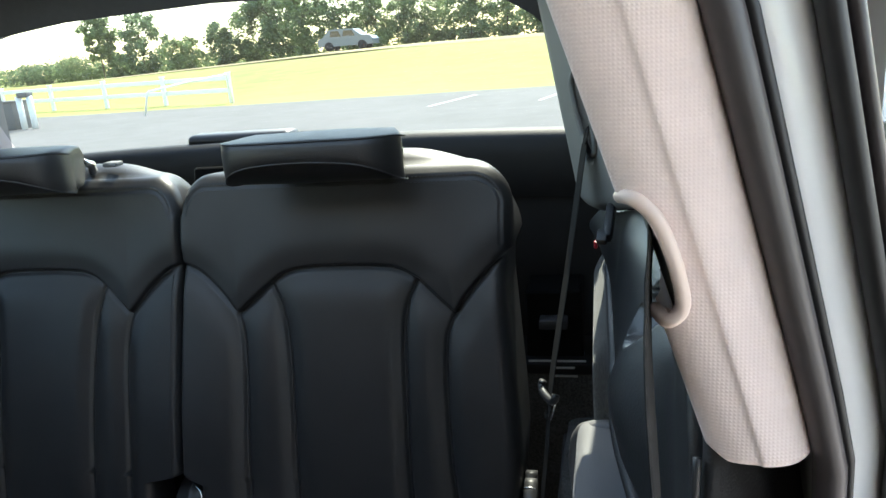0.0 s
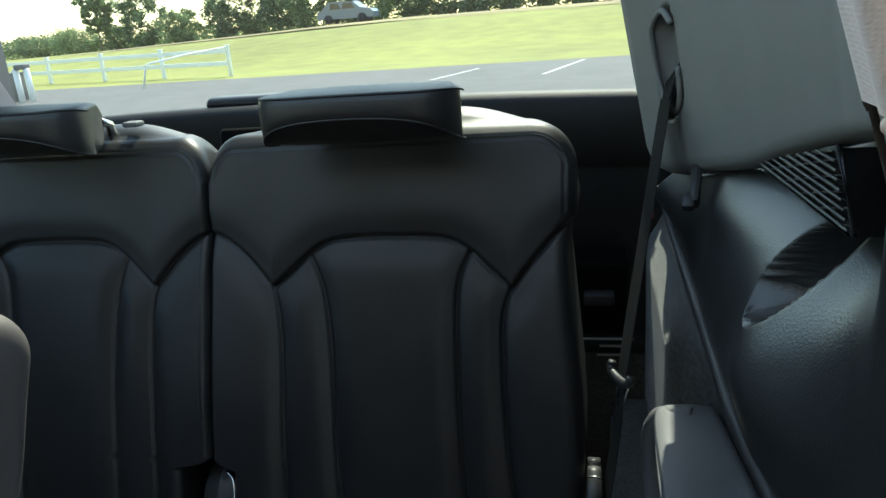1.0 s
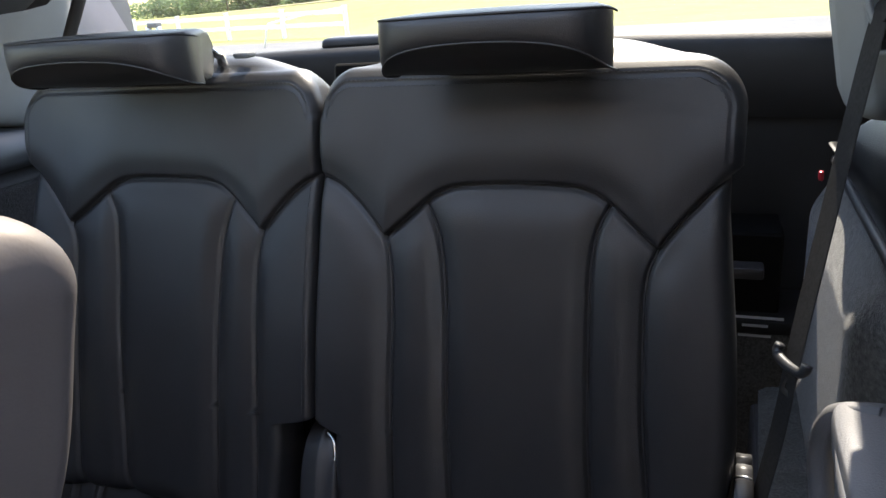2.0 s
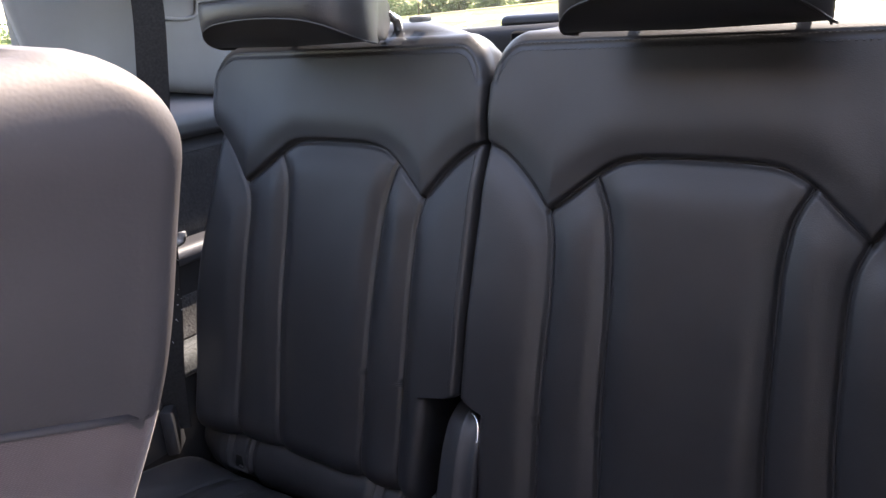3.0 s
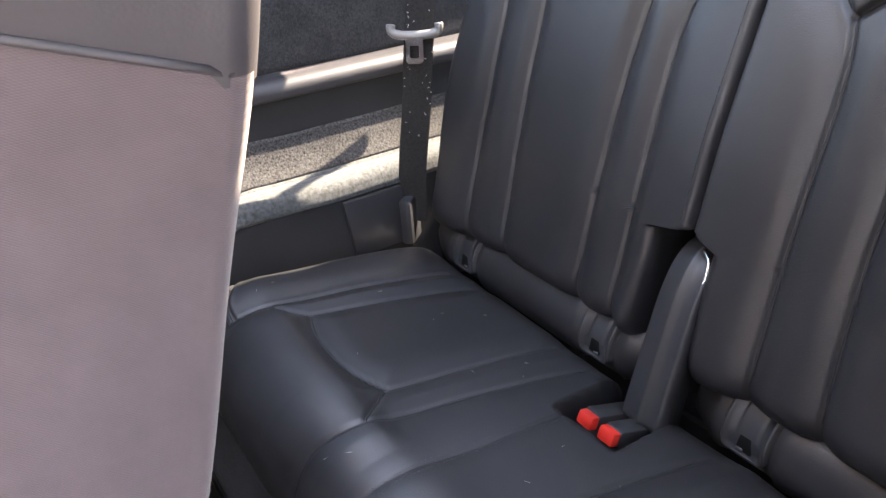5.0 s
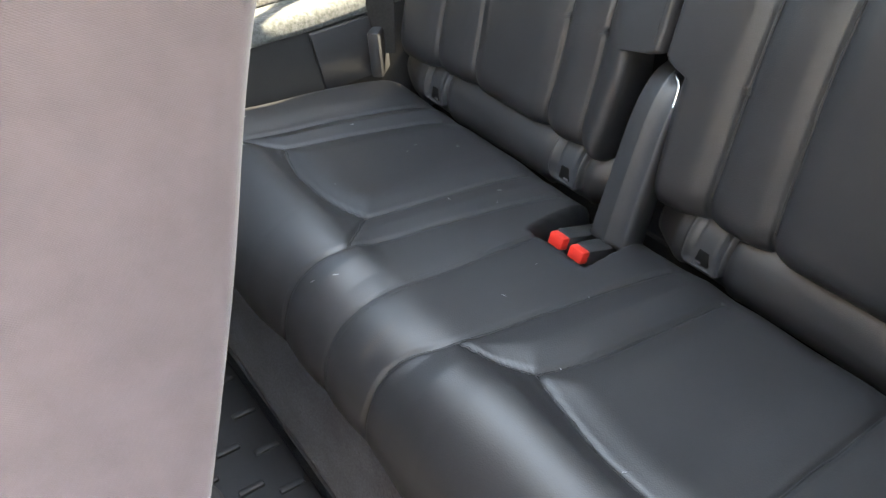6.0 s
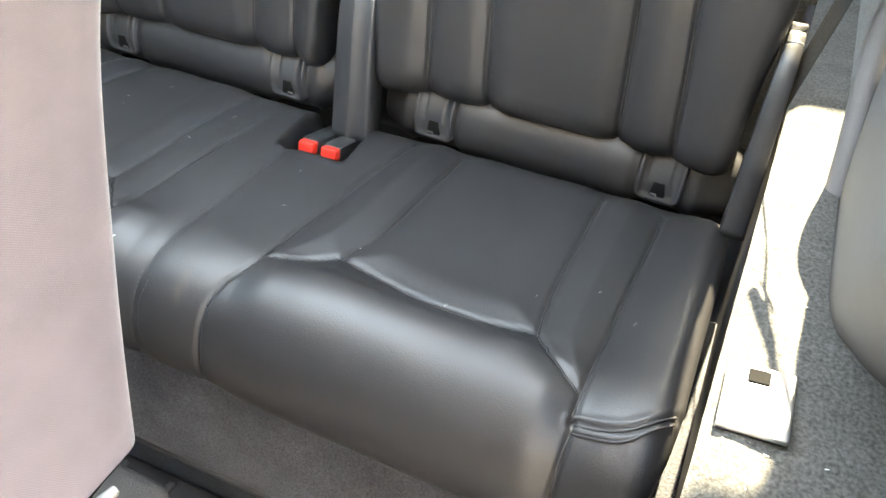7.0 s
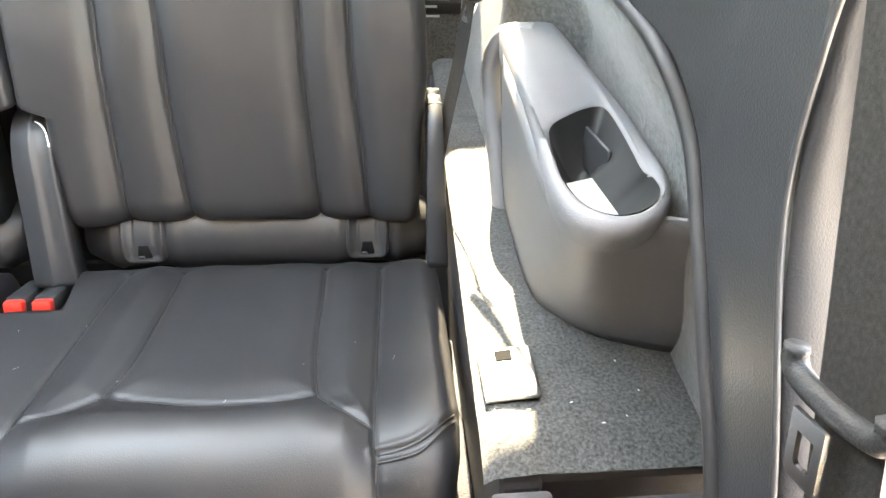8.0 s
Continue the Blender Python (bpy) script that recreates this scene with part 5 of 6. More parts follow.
def armrest():
    a = thing("armrest_console", "grey plastic side armrest with a cup holder", "armrest", at=(0.58, -0.1, 0.42))
    out = [(0.584, 0.013), (0.553, 0.013), (0.535, 0.002), (0.530, -0.03), (0.530, -0.108), (0.529, -0.18), (0.526, -0.24), (0.523, -0.30), (0.527, -0.337), (0.540, -0.358), (0.560, -0.366), (0.582, -0.360), (0.602, -0.342),
           (0.613, -0.320), (0.618, -0.29), (0.617, -0.25), (0.615, -0.20), (0.609, -0.145), (0.601, -0.07), (0.593, 0.0)]
    inn = [(0.592, -0.187), (0.575, -0.193), (0.555, -0.208), (0.543, -0.220), (0.537, -0.235), (0.535, -0.255), (0.534, -0.275), (0.533, -0.30), (0.536, -0.325), (0.544, -0.343), (0.559, -0.352), (0.575, -0.350), (0.590, -0.341),
           (0.600, -0.329), (0.604, -0.317), (0.603, -0.304), (0.598, -0.294), (0.5985, -0.265), (0.599, -0.235), (0.598, -0.198)]
    n = len(out)
    top = 0.636
    v, f = [], []

    def ring(pts, z, grow=0.0):
        c = Vector((0.565, -0.25))
        base = len(v)
        for x, y in pts:
            d = (Vector((x, y)) - c).normalized() * grow
            v.append((x + d.x, y + d.y, z))
        return base

    def closed(pts):
        P = [Vector((x, y, 0)) for x, y in pts]
        k = len(P)
        res = []
        for i in range(k):
            a_, b_, c_, d_ = P[i - 1], P[i], P[(i + 1) % k], P[(i + 2) % k]
            for t in (0.0, 0.25, 0.5, 0.75):
                q = 0.5 * ((2 * b_) + (c_ - a_) * t + (2 * a_ - 5 * b_ + 4 * c_ - d_) * t * t + (3 * b_ - a_ - 3 * c_ + d_) * t ** 3)
                res.append((q.x, q.y))
        return res

    out, inn = closed(out), closed(inn)
    n = len(out)
    rings = [ring(out, top - 0.030, -0.006), ring(out, top - 0.018, -0.001), ring(out, top - 0.010, 0.001), ring(out, top - 0.003, -0.0015), ring(out, top, -0.006), ring(inn, top, 0.004), ring(inn, top - 0.004, 0.0)]
    for a_, b_ in zip(rings, rings[1:]):
        for i in range(n):
            f.append((a_ + i, a_ + (i + 1) % n, b_ + (i + 1) % n, b_ + i))
    me = mesh_of("body", v, f, GREYPL)
    part("body", me, a)
    v, f = [], []
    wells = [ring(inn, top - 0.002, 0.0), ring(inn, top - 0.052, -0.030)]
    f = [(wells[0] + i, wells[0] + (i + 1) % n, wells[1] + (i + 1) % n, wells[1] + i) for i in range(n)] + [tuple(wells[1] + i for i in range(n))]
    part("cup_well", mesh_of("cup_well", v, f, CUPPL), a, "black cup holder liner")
    upper = spline([(0.560, 0.004, 0), (0.540, -0.004, 0), (0.530, -0.04, 0), (0.528, -0.15, 0), (0.525, -0.27, 0), (0.529, -0.325, 0), (0.549, -0.350, 0), (0.592, -0.344, 0), (0.631, -0.349, 0), (0.72, -0.352, 0)], 50)
    lower = spline([(0.585, 0.030, 0), (0.566, 0.02, 0), (0.553, -0.02, 0), (0.550, -0.12, 0), (0.554, -0.20, 0), (0.572, -0.232, 0), (0.603, -0.262, 0), (0.640, -0.281, 0), (0.68, -0.294, 0), (0.74, -0.305, 0)], 50)
    v, f = [], []
    for j in range(9):
        w = j / 8
        for a_, b_ in zip(lower, upper):
            q = a_.lerp(b_, w ** 0.9)
            v.append((q.x, q.y, LZ - 0.008 + (top - 0.013 - LZ + 0.008) * w))
    for j in range(8):
        for i in range(49):
            f.append((j * 50 + i, j * 50 + i + 1, j * 50 + 51 + i, j * 50 + 50 + i))
    me = mesh_of("lower_shell", v, f, GREYPL)
    sol = part("lower_shell", me, a, "smooth grey lower shell")
    sol.modifiers.new("thickness", "SOLIDIFY").thickness = 0.004
    # near-black sheet that deepens the shade at the bottom of the cup
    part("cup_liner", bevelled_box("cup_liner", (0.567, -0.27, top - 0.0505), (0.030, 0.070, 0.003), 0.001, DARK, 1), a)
    part("divider", bevelled_box("divider", (0.583, -0.226, top - 0.030), (0.003, 0.045, 0.036), 0.001, SATINPL, 1, rot=(0, 0, 12)), a)
    part("rear_loop", tube("rear_loop", [(0.548, -0.045, LZ - 0.01), (0.541, -0.020, 0.480), (0.533, 0.0, 0.535), (0.529, 0.010, 0.585), (0.535, 0.008, 0.615), (0.548, 0.0, 0.627), (0.568, -0.006, 0.628)], 0.011, GREYPL, 10, 40), a, "grey moulded loop at the armrest end")
    pc = thing("paper_card", "off-white paper card lying in the cup holder", "paper", at=(0.56, -0.29, top - 0.06))
    part("sheet", bevelled_box("sheet", (0.564, -0.278, top - 0.040), (0.034, 0.046, 0.001), 0, PAPER, rot=(8, -4, 14)), pc)


armrest()


# ------------------------------------------------------------------ seat belts of the third row
def tongue(name_parent, p, across, along, grey, scale=1.0):
    """Belt tongue: a rounded loop with a steel blade, p its middle."""
    a, d = Vector(across).normalized(), Vector(along).normalized()
    n = a.cross(d)
    P = [p - a * 0.034 + d * 0.004, p - a * 0.034 - d * 0.004, p - a * 0.026 - d * 0.010, p - d * 0.012, p + a * 0.026 - d * 0.010, p + a * 0.034 - d * 0.004, p + a * 0.034 + d * 0.004]
    P = [p + (q - p) * scale for q in P]
    part("tongue_loop", tube("tongue_loop", P, 0.0065 * scale, grey, 8, 24), name_parent, "moulded belt tongue")
    v = []
    w, l = 0.0125 * scale, 0.034 * scale
    q = p - d * 0.016 * scale - n * 0.008
    outer = [q - a * w, q + a * w, q + a * w - d * l * 0.9, q + a * w * 0.7 - d * l, q - a * w * 0.7 - d * l, q - a * w - d * l * 0.9]
    h = 0.5
    c = q - d * l * 0.52
    inner = [c + (o_ - q + d * l * 0.5) * h for o_ in outer]
    for lay in (0, 1):
        v += [x - n * 0.0025 * lay for x in outer] + [x - n * 0.0025 * lay for x in inner]
    f = []
    for i in range(6):
        j = (i + 1) % 6
        f += [(i, j, 6 + j, 6 + i), (12 + i, 18 + i, 18 + j, 12 + j), (i, 12 + i, 12 + j, j), (6 + i, 6 + j, 18 + j, 18 + i)]
    part("blade", mesh_of("blade", v, f, CHROME, False), name_parent, "chrome slotted blade")


rb = thing("seat_belt", "black seat belt hanging from the rear pillar slot", "seat belt", "third-row belts", at=(0.53, 0.05, 0.5))
part("webbing", ribbon("webbing", [(0.562, 0.070, 0.985), (0.549, 0.076, 0.955), (0.543, 0.076, 0.93), (0.522, 0.050, 0.80), (0.501, 0.014, 0.675), (0.494, 0.014, 0.60), (0.482, 0.024, 0.50), (0.472, 0.034, 0.40)],
                       [(-0.1, -1, 0.2), (0.1, -1, 0.2), (0.12, -1, 0), (0.12, -1, 0), (0.12, -1, 0), (0.12, -1, 0), (0.12, -1, 0), (0.12, -1, 0)], 0.046, 0.0014, WEBBING, 40), rb)
tongue(rb, Vector((0.4985, 0.008, 0.672)), (0.36, -0.93, 0.10), (0.30, 0.1, 0.95), SATINPL, 0.72)
lb = thing("seat_belt", "black seat belt with a grey tongue on the cargo side", "seat belt", "third-row belts", at=(-0.5, 0.02, 0.4))
part("webbing", ribbon("webbing", [(-0.56, 0.115, 1.02), (-0.538, 0.095, 0.95), (-0.515, 0.055, 0.80), (-0.492, 0.014, 0.64), (-0.489, 0.0, 0.55), (-0.488, -0.016, 0.46), (-0.489, -0.022, 0.37)],
                       [(-0.64, -0.77, 0)] * 7, 0.043, 0.0014, WEBBING, 40, 0.3), lb)
tongue(lb, Vector((-0.490, 0.008, 0.663)), (-0.64, -0.77, 0), (-0.1, 0.1, 0.98), TONGUEPL)
part("lower_retainer", bevelled_box("lower_retainer", (-0.492, -0.026, 0.375), (0.045, 0.02, 0.075), 0.006, SATINPL, 2, rot=(0, 0, -50)), lb)


# ------------------------------------------------------------------ left side trim
cst = thing("cargo_side_trim", "layered cargo side trim with a sunlit carpet ledge and a grey armrest", "side trim", at=(-0.56, -0.1, 0.45))


def left_band(name, label, prof, material, y0=-0.75, y1=0.42, ny=40, wobble=0.0):
    return part(name, band(name, [tuple(p)[:2] for p in spline([(a, b, 0) for a, b in prof], 14)], y0, y1, material, 0.012, ny, (-1, 0), wobble), cst, label)


lp = left_band("lower_side_panel", "black plastic lower side panel beside the cushion", [(-0.494, 0.22), (-0.497, 0.33), (-0.503, 0.445)], LOWPL)
part("pocket_door", bevelled_box("pocket_door", (-0.497, -0.085, 0.385), (0.008, 0.10, 0.095), 0.003, SATINPL, 2, deform=lambda p: (p.x, p.y + (0.012 if p.z < 0 else 0.0), p.z)), lp, "flush pocket cover")
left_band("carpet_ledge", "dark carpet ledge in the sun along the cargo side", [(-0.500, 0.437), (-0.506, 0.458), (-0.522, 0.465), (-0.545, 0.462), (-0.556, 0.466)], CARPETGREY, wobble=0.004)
left_band("carpet_slope", "dark carpet slope above the ledge", [(-0.556, 0.466), (-0.575, 0.49), (-0.590, 0.523)], PEPPER, wobble=0.003)
left_band("arm_panel", "dark plastic panel below the side armrest", [(-0.590, 0.521), (-0.591, 0.55), (-0.586, 0.578)], LOWPL)
left_band("armrest", "grey plastic side armrest along the cargo wall", [(-0.585, 0.576), (-0.584, 0.590), (-0.592, 0.601), (-0.61, 0.604), (-0.632, 0.603)], DARKPL)
left_band("cloth_panel", "dark cloth side panel above the armrest", [(-0.634, 0.600), (-0.640, 0.68), (-0.642, 0.742)], FELT)
left_band("groove_strip", "black groove strip along the side panel", [(-0.641, 0.742), (-0.647, 0.748), (-0.647, 0.762), (-0.640, 0.768)], LOWPL)
us = left_band("upper_side_panel", "smooth dark plastic upper side panel", [(-0.638, 0.766), (-0.642, 0.80), (-0.665, 0.83), (-0.690, 0.86), (-0.705, 0.90)], BLACKPL)
lh = thing("coat_hook", "flat dark plastic hook on the upper side panel", "hook", at=(-0.68, 0.078, 0.851))
part("hook_tab", bevelled_box("hook_tab", (-0.682, 0.078, 0.851), (0.020, 0.078, 0.012), 0.004, SATINPL, 2, rot=(6, 0, 0)), lh)
lt = thing("rear_pillar_trim", "light grey plastic rear pillar trim on the cargo side", "pillar trim", at=(-0.6, 0.2, 0.85))


def dpillar_l(y, z):
    return -0.672 + 0.10 * (y - 0.04)


part("panel", patch("panel", [(0.0, 0.882), (0.09, 0.867), (0.20, 0.843), (0.30, 0.825), (0.38, 0.815)], [(-0.06, 1.20), (0.06, 1.20), (0.20, 1.20), (0.34, 1.20), (0.48, 1.20)], 60, 50, dpillar_l, TRIMGREY, 0.012, 0.010, None, -1), lt)
gl = [(0.165, 1.03), (0.205, 1.045), (0.265, 1.03), (0.27, 0.98), (0.255, 0.958), (0.195, 0.961), (0.165, 0.975)]
part("slot_rim", tube("slot_rim", [(dpillar_l(y, z) + 0.001, y, z) for y, z in gl], 0.0035, TRIMGREY, 8, 50), lt, "grey moulded belt slot rim")
part("window_post", tube("window_post", [(-0.575, 0.285, 0.83), (-0.555, 0.30, 0.92), (-0.51, 0.345, 1.05), (-0.47, 0.40, 1.2)], 0.010, RUBBER, 8), lt, "dark rear window post")
wl = new("window_1", mesh_of("window_1", [(-0.73, -0.52, 0.90), (-0.73, 0.02, 0.90), (-0.73, 0.02, 1.16), (-0.73, -0.52, 1.16)], [(0, 1, 2, 3)], GLASS, False))
tagged(wl, "clear left quarter window glass", kind="structure")
wl.visible_shadow = False
w2 = new("window_2", mesh_of("window_2", [(-0.73, -1.54, 0.90), (-0.73, -0.62, 0.90), (-0.73, -0.62, 1.18), (-0.73, -1.54, 1.18)], [(0, 1, 2, 3)], GLASS, False))
tagged(w2, "tinted left rear door window glass", kind="structure")


# ------------------------------------------------------------------ second row seat
def seat2_edge(z):
    q = z - 0.70
    return 0.168 + 0.139 * q + 0.865 * q * q + 0.012 * math.exp(-((z - 0.84) / 0.06) ** 2) + 0.004 * ease((z - 0.72) / 0.2), -0.479 + 0.244 * q - 0.59 * q * q


def seat2_sheet(name, z0, z1, off, edge, material, parent, label="", top=0.0, side=0.40, rise=(0.0, 0.35), cap=0):
    """One skin of the seat back between two heights, which may depend on x; off: how proud it stands."""
    n, m, xl = 60, 50, -0.32
    v, f = [], []
    steps = (0.004, 0.010, 0.02, 0.04, 0.07, 0.11, 0.17, 0.26, side)
    c = n + len(steps)
    for j in range(m):
        u = j / (m - 1)
        for i in range(n):
            w = 1 - (1 - i / (n - 1)) ** 1.8
            x = xl + (0.19 - xl) * w
            za, zb = z0(x), z1(x)
            z = za + (zb - za) * u
            xr = seat2_edge(z)[0]
            if top:
                k = max(0.0, (z - (zb - top)) / top)
                xr -= top * (1 - math.sqrt(max(0, 1 - k * k)))
            x = xl + (xr - xl) * w
            y = seat2_edge(z)[1]
            e = min(1, (xr - x) / edge)
            g = edge * (1 - math.sqrt(max(0, 1 - (1 - e) ** 2)))
            if top:
                t = min(1, (zb - z) / 0.035)
                g += 0.035 * (1 - math.sqrt(max(0, 1 - (1 - t) ** 2)))
            v.append((x, y + off - g + 0.0015 * noise.noise((x * 9, z * 9, off)), z))
        b = v[-1]
        for q in steps:
            v.append((b[0] - 0.05 * q, b[1] - q, b[2] + (rise[0] + (rise[1] - rise[0]) * u) * (seat2_edge(b[2])[1] - b[1] + q)))
    for j in range(m - 1):
        for i in range(c - 1):
            a = j * c + i
            f.append((a, a + 1, a + c + 1, a + c))
    for r in ((m - 1) * cap,):
        base = len(v)
        for i in range(c):
            p = v[r * c + i]
            k = max(0.0, (i - n + 2) / 2.0)
            v.append((p[0] - 0.12 * min(1.0, k), p[1] - 0.25 * max(0.0, 1.0 - k * 0.5), p[2]))
        for i in range(c - 1):
            f.append((r * c + i, r * c + i + 1, base + i + 1, base + i))
    return part(name, mesh_of(name, v, f, material), parent, label)


def second_row_seat():
    s = thing("second_row_seat", "second-row seat seen from behind, leather above mauve-grey carpet backing", "car seat", at=(-0.07, -0.6, 0.1))

    def seam(x):
        return 0.822 - 0.10 * (0.20 - x)

    seat2_sheet("carpet_back", lambda x: 0.511, lambda x: seam(x) + 0.003, 0.0, 0.010, BACKCLOTH, s, "mauve-grey carpet back panel")
    seat2_sheet("leather_shell", seam, lambda x: 0.945, 0.002, 0.014, LEATHER_SOFT, s, "dark grey leatherette shoulder", 0.038, 0.40, (0.35, -0.03), 1)
    sp_ = [(x, seat2_edge(seam(x))[1] + 0.001, seam(x)) for x in np.linspace(-0.31, 0.176, 30)]
    xr, yr = seat2_edge(0.822)
    sp_ += [(xr + 0.0005 - 0.05 * q, yr - 0.010 - q, 0.8255 + 0.35 * q) for q in (0.0, 0.02, 0.06, 0.11, 0.17, 0.30)]
    part("seam_piping", tube("seam_piping", sp_, 0.0016, LEATHER_SOFT, 6), s)
    y_ = seat2_edge(0.511)[1]
    part("bottom_piping", tube("bottom_piping", [(-0.3, y_ - 0.003, 0.510), (-0.1, y_ - 0.003, 0.510), (0.1, y_ - 0.003, 0.510), (0.148, y_ - 0.003, 0.510), (0.1610, y_ - 0.006, 0.510), (0.1660, y_ - 0.014, 0.510), (0.1655, y_ - 0.05, 0.510), (0.1615, y_ - 0.15, 0.510), (0.1515, y_ - 0.35, 0.510)], 0.0036, BACKCLOTH, 8, 60), s)
    part("seat_base", bevelled_box("seat_base", (-0.09, -0.74, 0.22), (0.40, 0.36, 0.34), 0.03, DARKPL, 3), s)
    part("hinge_bracket", bevelled_box("hinge_bracket", (0.115, -0.615, 0.355), (0.08, 0.12, 0.16), 0.015, LOWPL, 3, rot=(-20, 0, 0)), s)
    part("hinge_bar", bevelled_box("hinge_bar", (0.131, -0.580, 0.440), (0.042, 0.007, 0.006), 0.002, DULLSTEEL, 2, rot=(0, 0, 70)), s, "bare metal hinge bar")
    return s


second_row_seat()
fm = thing("floor_mat", "black rubber floor mat with raised bars", "mat", at=(-0.15, -0.5, 0.0))
part("mat_sheet", bevelled_box("mat_sheet", (-0.15, -0.55, 0.009), (1.1, 0.28, 0.014), 0.004, RUBBER, 2), fm)
bar = bevelled_box("raised_bar", (0, 0, 0), (0.035, 0.011, 0.007), 0.003, RUBBER, 2)
for i in range(14):
    for j in range(6):
        o = part("raised_bar", bar, fm)
        o.location = Vector(o.location) + Vector((-0.62 + i * 0.075 + (0.03 if j % 2 else 0), -0.66 + j * 0.045, 0.018))
        o.rotation_euler = (0, 0, radians(85))


# ------------------------------------------------------------------ door pillar, seals and jamb
def pillar_x(z):
    return float(np.interp(z, [0.30, 0.45, 0.69, 0.80, 0.876, 1.078, 1.26], [0.735, 0.695, 0.628, 0.612, 0.606, 0.540, 0.478]))


def pillar_w(z):
    return float(np.interp(z, [0.85, 1.07], [0.76, 1.0]))


def pillar_loft(name, zs, sec, material, grow=0.0, closed=False):
    """A vertical moulding of section sec, points (dx, y), that follows the pillar's lean."""
    v, f = [], []
    n = len(sec)
    for z in zs:
        b = pillar_x(z)
        for dx, y in sec:
            v.append((b + dx * pillar_w(z), y, z))
    for j in range(len(zs) - 1):
        for i in range(n if closed else n - 1):
            f.append((j * n + i, j * n + (i + 1) % n, (j + 1) * n + (i + 1) % n, (j + 1) * n + i))
    if closed:
        f += [tuple(range(n)), tuple((len(zs) - 1) * n + i for i in range(n))]
    return mesh_of(name, v, f, material)


pil = thing("door_pillar_trim", "beige fabric door pillar with a belt slot and dark lower trim", "pillar trim", at=(0.65, -0.42, 0.3))
face = [(0.095, -0.340), (0.060, -0.358), (0.022, -0.382), (0.009, -0.402), (0.006, -0.420), (0.003, -0.438), (0.001, -0.4465), (0.002, -0.452), (0.008, -0.4565), (0.016, -0.459), (0.026, -0.4600), (0.030, -0.4612), (0.040, -0.4598), (0.050, -0.4570), (0.056, -0.452), (0.058, -0.445),
        (0.060, -0.40), (0.11, -0.33)]
sec = [tuple(p)[:2] for p in spline([(a, b, 0) for a, b in face[:16]], 60)] + face[16:]
n = len(sec)
v, f = [], []
rows = 160
for j in range(rows):
    for i, (dx, y) in enumerate(sec):
        cut = 0.874 + 0.006 * ease((0.012 - dx) / 0.014) + 0.004 * ease((dx - 0.04) / 0.02)
        z = cut + (1.26 - cut) * j / (rows - 1)
        v.append((pillar_x(z) + dx * pillar_w(z), y, z))
SLOT_Z, SLOT_X = [0.9425, 0.946, 0.954, 0.971, 0.986, 0.993, 0.9955], [0.584, 0.593, 0.594, 0.590, 0.584, 0.578, 0.573]
for j in range(rows - 1):
    for i in range(n):
        x, y, z = v[j * n + i]
        if not (SLOT_Z[0] < z < SLOT_Z[-1] and y < -0.392 and i < n - 4 and x < float(np.interp(z, SLOT_Z, SLOT_X)) - 0.001):
            f.append((j * n + i, j * n + (i + 1) % n, (j + 1) * n + (i + 1) % n, (j + 1) * n + i))
f += [tuple(range(n)), tuple((rows - 1) * n + i for i in range(n))]
part("upper_trim", mesh_of("upper_trim", v, f, PILLARCLOTH), pil, "beige woven fabric upper trim")
# lower trim: the front face below the fabric, leaning outwards and forwards
v, f = [], []
rows = 40
lower_sec = [(0.004, 0.012), (0.0, 0.002), (0.004, -0.004), (0.014, -0.004), (0.03, 0.004), (0.06, 0.024), (0.10, 0.052), (0.13, 0.080), (0.15, 0.10), (0.15, 0.14)]
sec2 = [tuple(p)[:2] for p in spline([(a, b, 0) for a, b in lower_sec[:9]], 40)] + [lower_sec[-1], (0.03, 0.10)]
n = len(sec2)
for j in range(rows):
    z = 0.876 - 0.84 * j / (rows - 1)
    yf = float(np.interp(z, [0.0, 0.48, 0.584, 0.712, 0.814, 0.876], [-0.60, -0.60, -0.551, -0.473, -0.447, -0.444]))
    xb = float(np.interp(z, [0.0, 0.50, 0.712, 0.876], [0.606, 0.603, 0.602, 0.606]))
    for dx, dy in sec2:
        wdt = 0.42 + 0.58 * ease((0.88 - z) / 0.25)
        v.append((xb + dx * wdt, yf + dy, z))
for j in range(rows - 1):
    for i in range(n):
        f.append((j * n + i, j * n + (i + 1) % n, (j + 1) * n + (i + 1) % n, (j + 1) * n + i))
f += [tuple(range(n)), tuple((rows - 1) * n + i for i in range(n))]
part("lower_trim", mesh_of("lower_trim", v, f, PILLARPL), pil, "dark grey plastic lower trim")
part("trim_bead", tube("trim_bead", [(0.603, -0.446, 0.868), (0.600, -0.452, 0.800), (0.599, -0.474, 0.712), (0.600, -0.552, 0.584), (0.601, -0.600, 0.47), (0.602, -0.602, 0.2)], 0.0022, SATINPL, 6, 50), pil)
bz = [(0.570, -0.446, 0.9935), (0.5735, -0.459, 0.9955), (0.578, -0.462, 0.993), (0.584, -0.463, 0.986), (0.590, -0.463, 0.971), (0.594, -0.463, 0.954), (0.593, -0.462, 0.946), (0.588, -0.460, 0.942), (0.584, -0.448, 0.943)]
part("belt_bezel", tube("belt_bezel", bz, 0.0033, BEZEL, 10, 40), pil, "rounded beige belt bezel")
lv, lf = [], []
inner = [(dx + 0.008, y + 0.010) for dx, y in sec[:56]]
for j in range(8):
    z = 0.930 + 0.080 * j / 7
    lv += [(pillar_x(z) + dx * pillar_w(z), y, z) for dx, y in inner]
lf = [(j * 56 + i, j * 56 + i + 1, j * 56 + 57 + i, j * 56 + 56 + i) for j in range(7) for i in range(55)]
part("belt_slot", mesh_of("belt_slot", lv, lf, TRIMGREY), pil, "grey belt slot liner")
b2 = thing("seat_belt", "dark seat belt with a black tongue on the door pillar", "seat belt", at=(0.68, -0.48, 0.3))
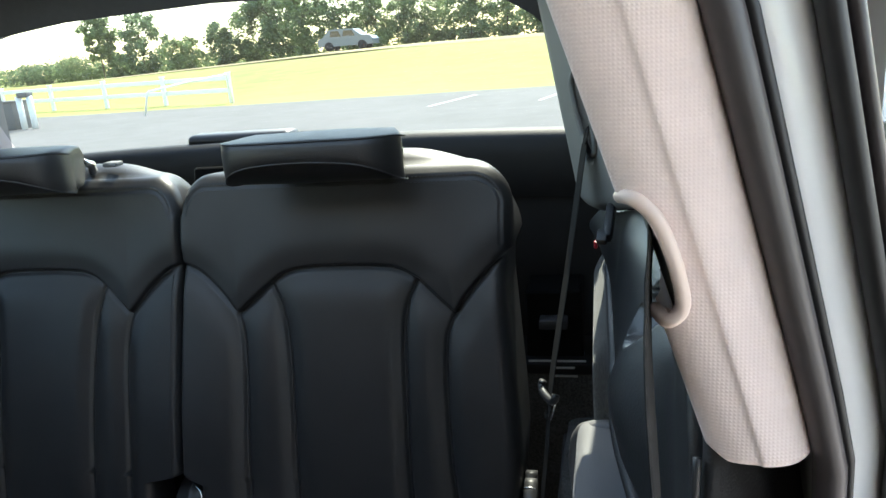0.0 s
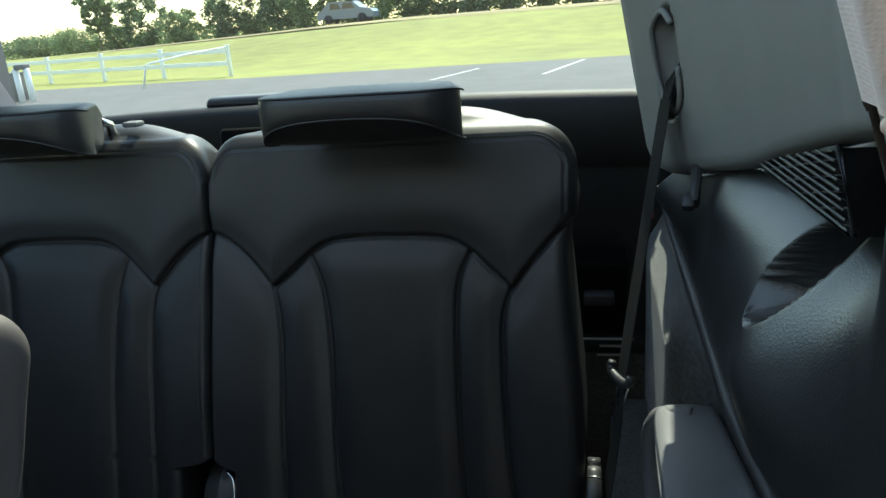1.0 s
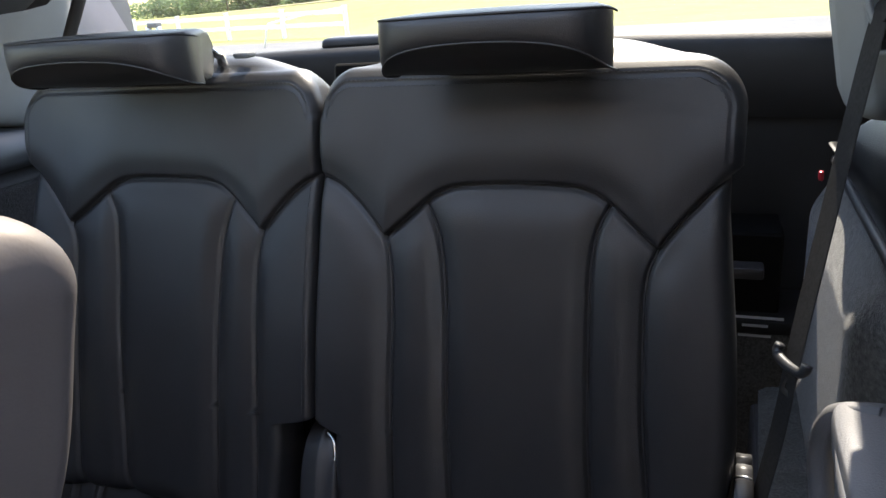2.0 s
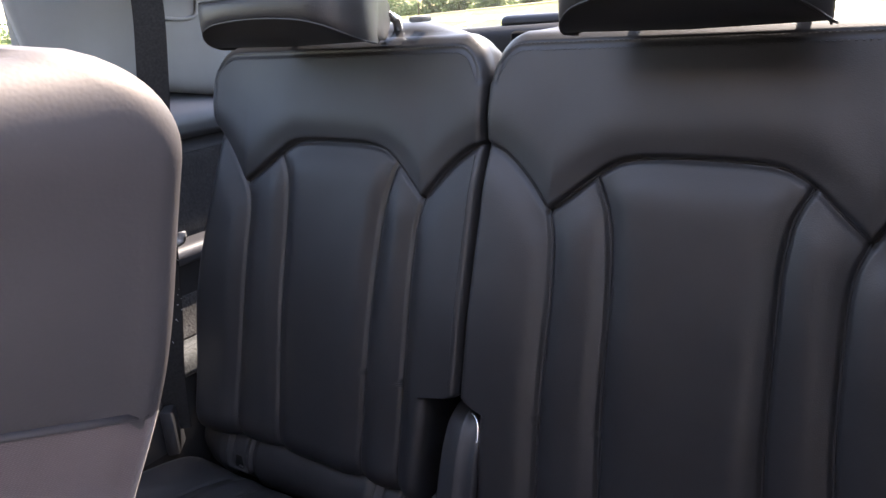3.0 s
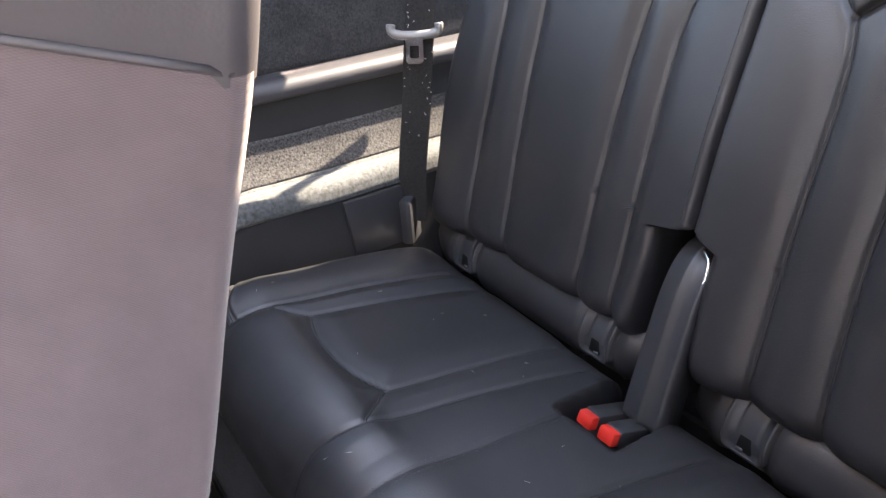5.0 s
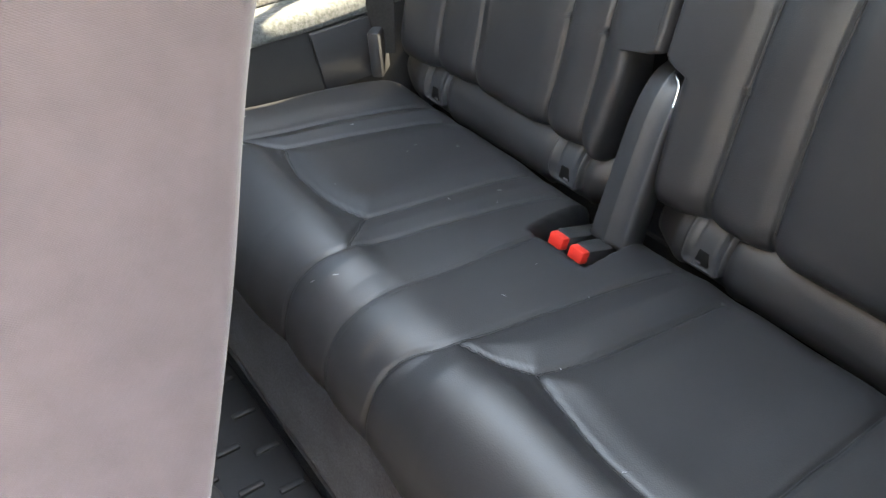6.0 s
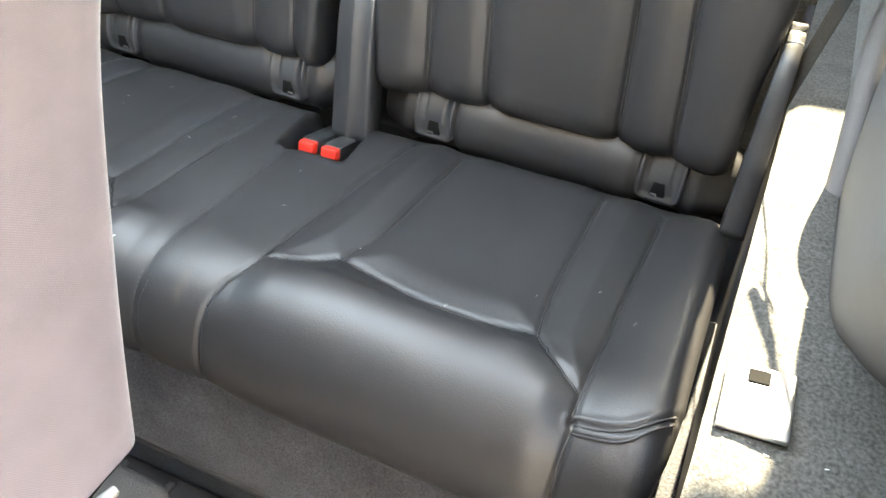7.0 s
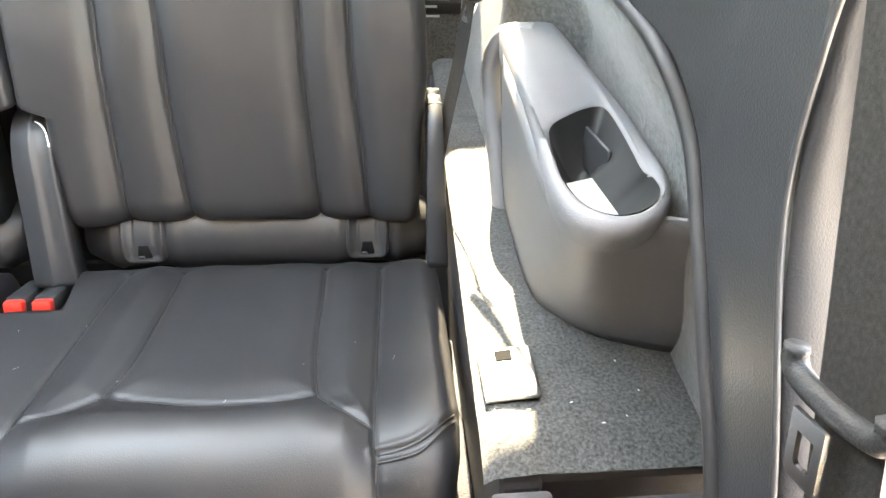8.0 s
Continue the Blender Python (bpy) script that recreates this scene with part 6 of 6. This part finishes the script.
part("webbing", ribbon("webbing", [(0.583, -0.440, 0.975), (0.581, -0.452, 0.950), (0.580, -0.474, 0.915), (0.583, -0.514, 0.835), (0.584, -0.545, 0.770), (0.584, -0.578, 0.700), (0.584, -0.64, 0.56), (0.586, -0.70, 0.42), (0.60, -0.74, 0.32)],
                       [(0.12, 0.9, 0.4), (0.10, 0.9, 0.4), (0.06, 0.9, 0.4), (0.03, 0.92, 0.4), (0.0, 0.92, 0.4), (0.0, 0.92, 0.4), (0.0, 0.92, 0.4), (0.0, 0.92, 0.4), (0.0, 0.92, 0.4)], 0.046, 0.0014, WEBBING, 50), b2)
tongue(b2, Vector((0.581, -0.572, 0.700)), (0, 0.94, -0.32), (0, 0.32, 0.94), LOWPL, 0.95)
# seals and the painted jamb
full = list(np.linspace(0.0, 1.26, 40))


def round_sec(cx, cy, rx, ry, n=14):
    return [(cx + rx * math.cos(w), cy + ry * math.sin(w)) for w in np.linspace(0, 2 * math.pi, n + 1)[:-1]]


ds = thing("door_seal", "brown-black rubber door seal along the pillar", "door seal", at=(0.68, -0.45, 0))
part("bulb", pillar_loft("bulb", full, round_sec(0.0655, -0.452, 0.0085, 0.011), SEAL, closed=True), ds)
part("lip", pillar_loft("lip", full, round_sec(0.0765, -0.446, 0.0035, 0.007), RUBBER, closed=True), ds)
jb = [(0.072, -0.432), (0.080, -0.438), (0.092, -0.436), (0.102, -0.430), (0.112, -0.420), (0.125, -0.40), (0.150, -0.33), (0.075, -0.33)]
solo("trim_door_jamb", pillar_loft("trim_door_jamb", full, jb, PAINT, closed=True), "white painted door jamb", kind="structure")
s2 = thing("outer_door_seal", "black outer rubber seal on the white jamb", "door seal", at=(0.74, -0.43, 0))
part("bulb", pillar_loft("bulb", full, round_sec(0.107, -0.437, 0.0055, 0.010), RUBBER, closed=True), s2)
part("outer_lip", pillar_loft("outer_lip", full, round_sec(0.118, -0.425, 0.005, 0.012), SEAL, closed=True), s2)


# ------------------------------------------------------------------ lint and small marks
def lint(name, label, spots, seed, size=0.004):
    """Short loose white fibres lying on a surface; spots: a function giving a point and two directions in the surface."""
    rnd = random.Random(seed)
    v, f = [], []
    for p, a, b in spots(rnd):
        w = rnd.uniform(0, 6.28)
        d = (a * math.cos(w) + b * math.sin(w)) * size * rnd.uniform(0.4, 1.0)
        e = (b * math.cos(w) - a * math.sin(w)) * 0.00035
        h = a.cross(b).normalized() * 0.0006
        k = len(v)
        v += [p - d - e + h, p + d - e + h, p + d + e + h, p - d + e + h, p + h * 2.2]
        f += [(k, k + 1, k + 4), (k + 1, k + 2, k + 4), (k + 2, k + 3, k + 4), (k + 3, k, k + 4)]
    return solo(name, mesh_of(name, v, f, LINT, False), label, "lint", kind="stuff")


def on_ledge(rnd):
    for _ in range(14):
        yield Vector((rnd.uniform(0.49, 0.64), rnd.uniform(-0.40, -0.2), LZ + 0.002)), Vector((1, 0, 0)), Vector((0, 1, 0))


def on_belt(rnd):
    for _ in range(46):
        z = rnd.choice([rnd.uniform(0.66, 0.78), rnd.uniform(0.50, 0.64)])
        c = Vector((np.interp(z, [0.46, 0.55, 0.64, 0.80], [-0.488, -0.489, -0.492, -0.515]), np.interp(z, [0.46, 0.55, 0.64, 0.80], [-0.016, 0.0, 0.014, 0.055]), z))
        u = rnd.choice([-1, 1]) * rnd.random() ** 0.5 * 0.021
        yield c + Vector((0.64, 0.77, 0)) * u + Vector((0.77, -0.64, 0)) * 0.0032, Vector((0, 0, 1)), Vector((0.64, 0.77, 0))


lint("ledge_lint", "loose white lint on the carpet ledge", on_ledge, 5, 0.0020)
lint("belt_lint", "white lint flecks on the seat belt webbing", on_belt, 6, 0.0015)
rm = thing("red_reflector", "tiny red reflector on the cargo side behind the seats", "reflector", at=(0.55, 0.383, 0.737))
part("lens", bevelled_box("lens", (0.552, 0.383, 0.737), (0.006, 0.010, 0.012), 0.002, REDMARK, 2), rm)
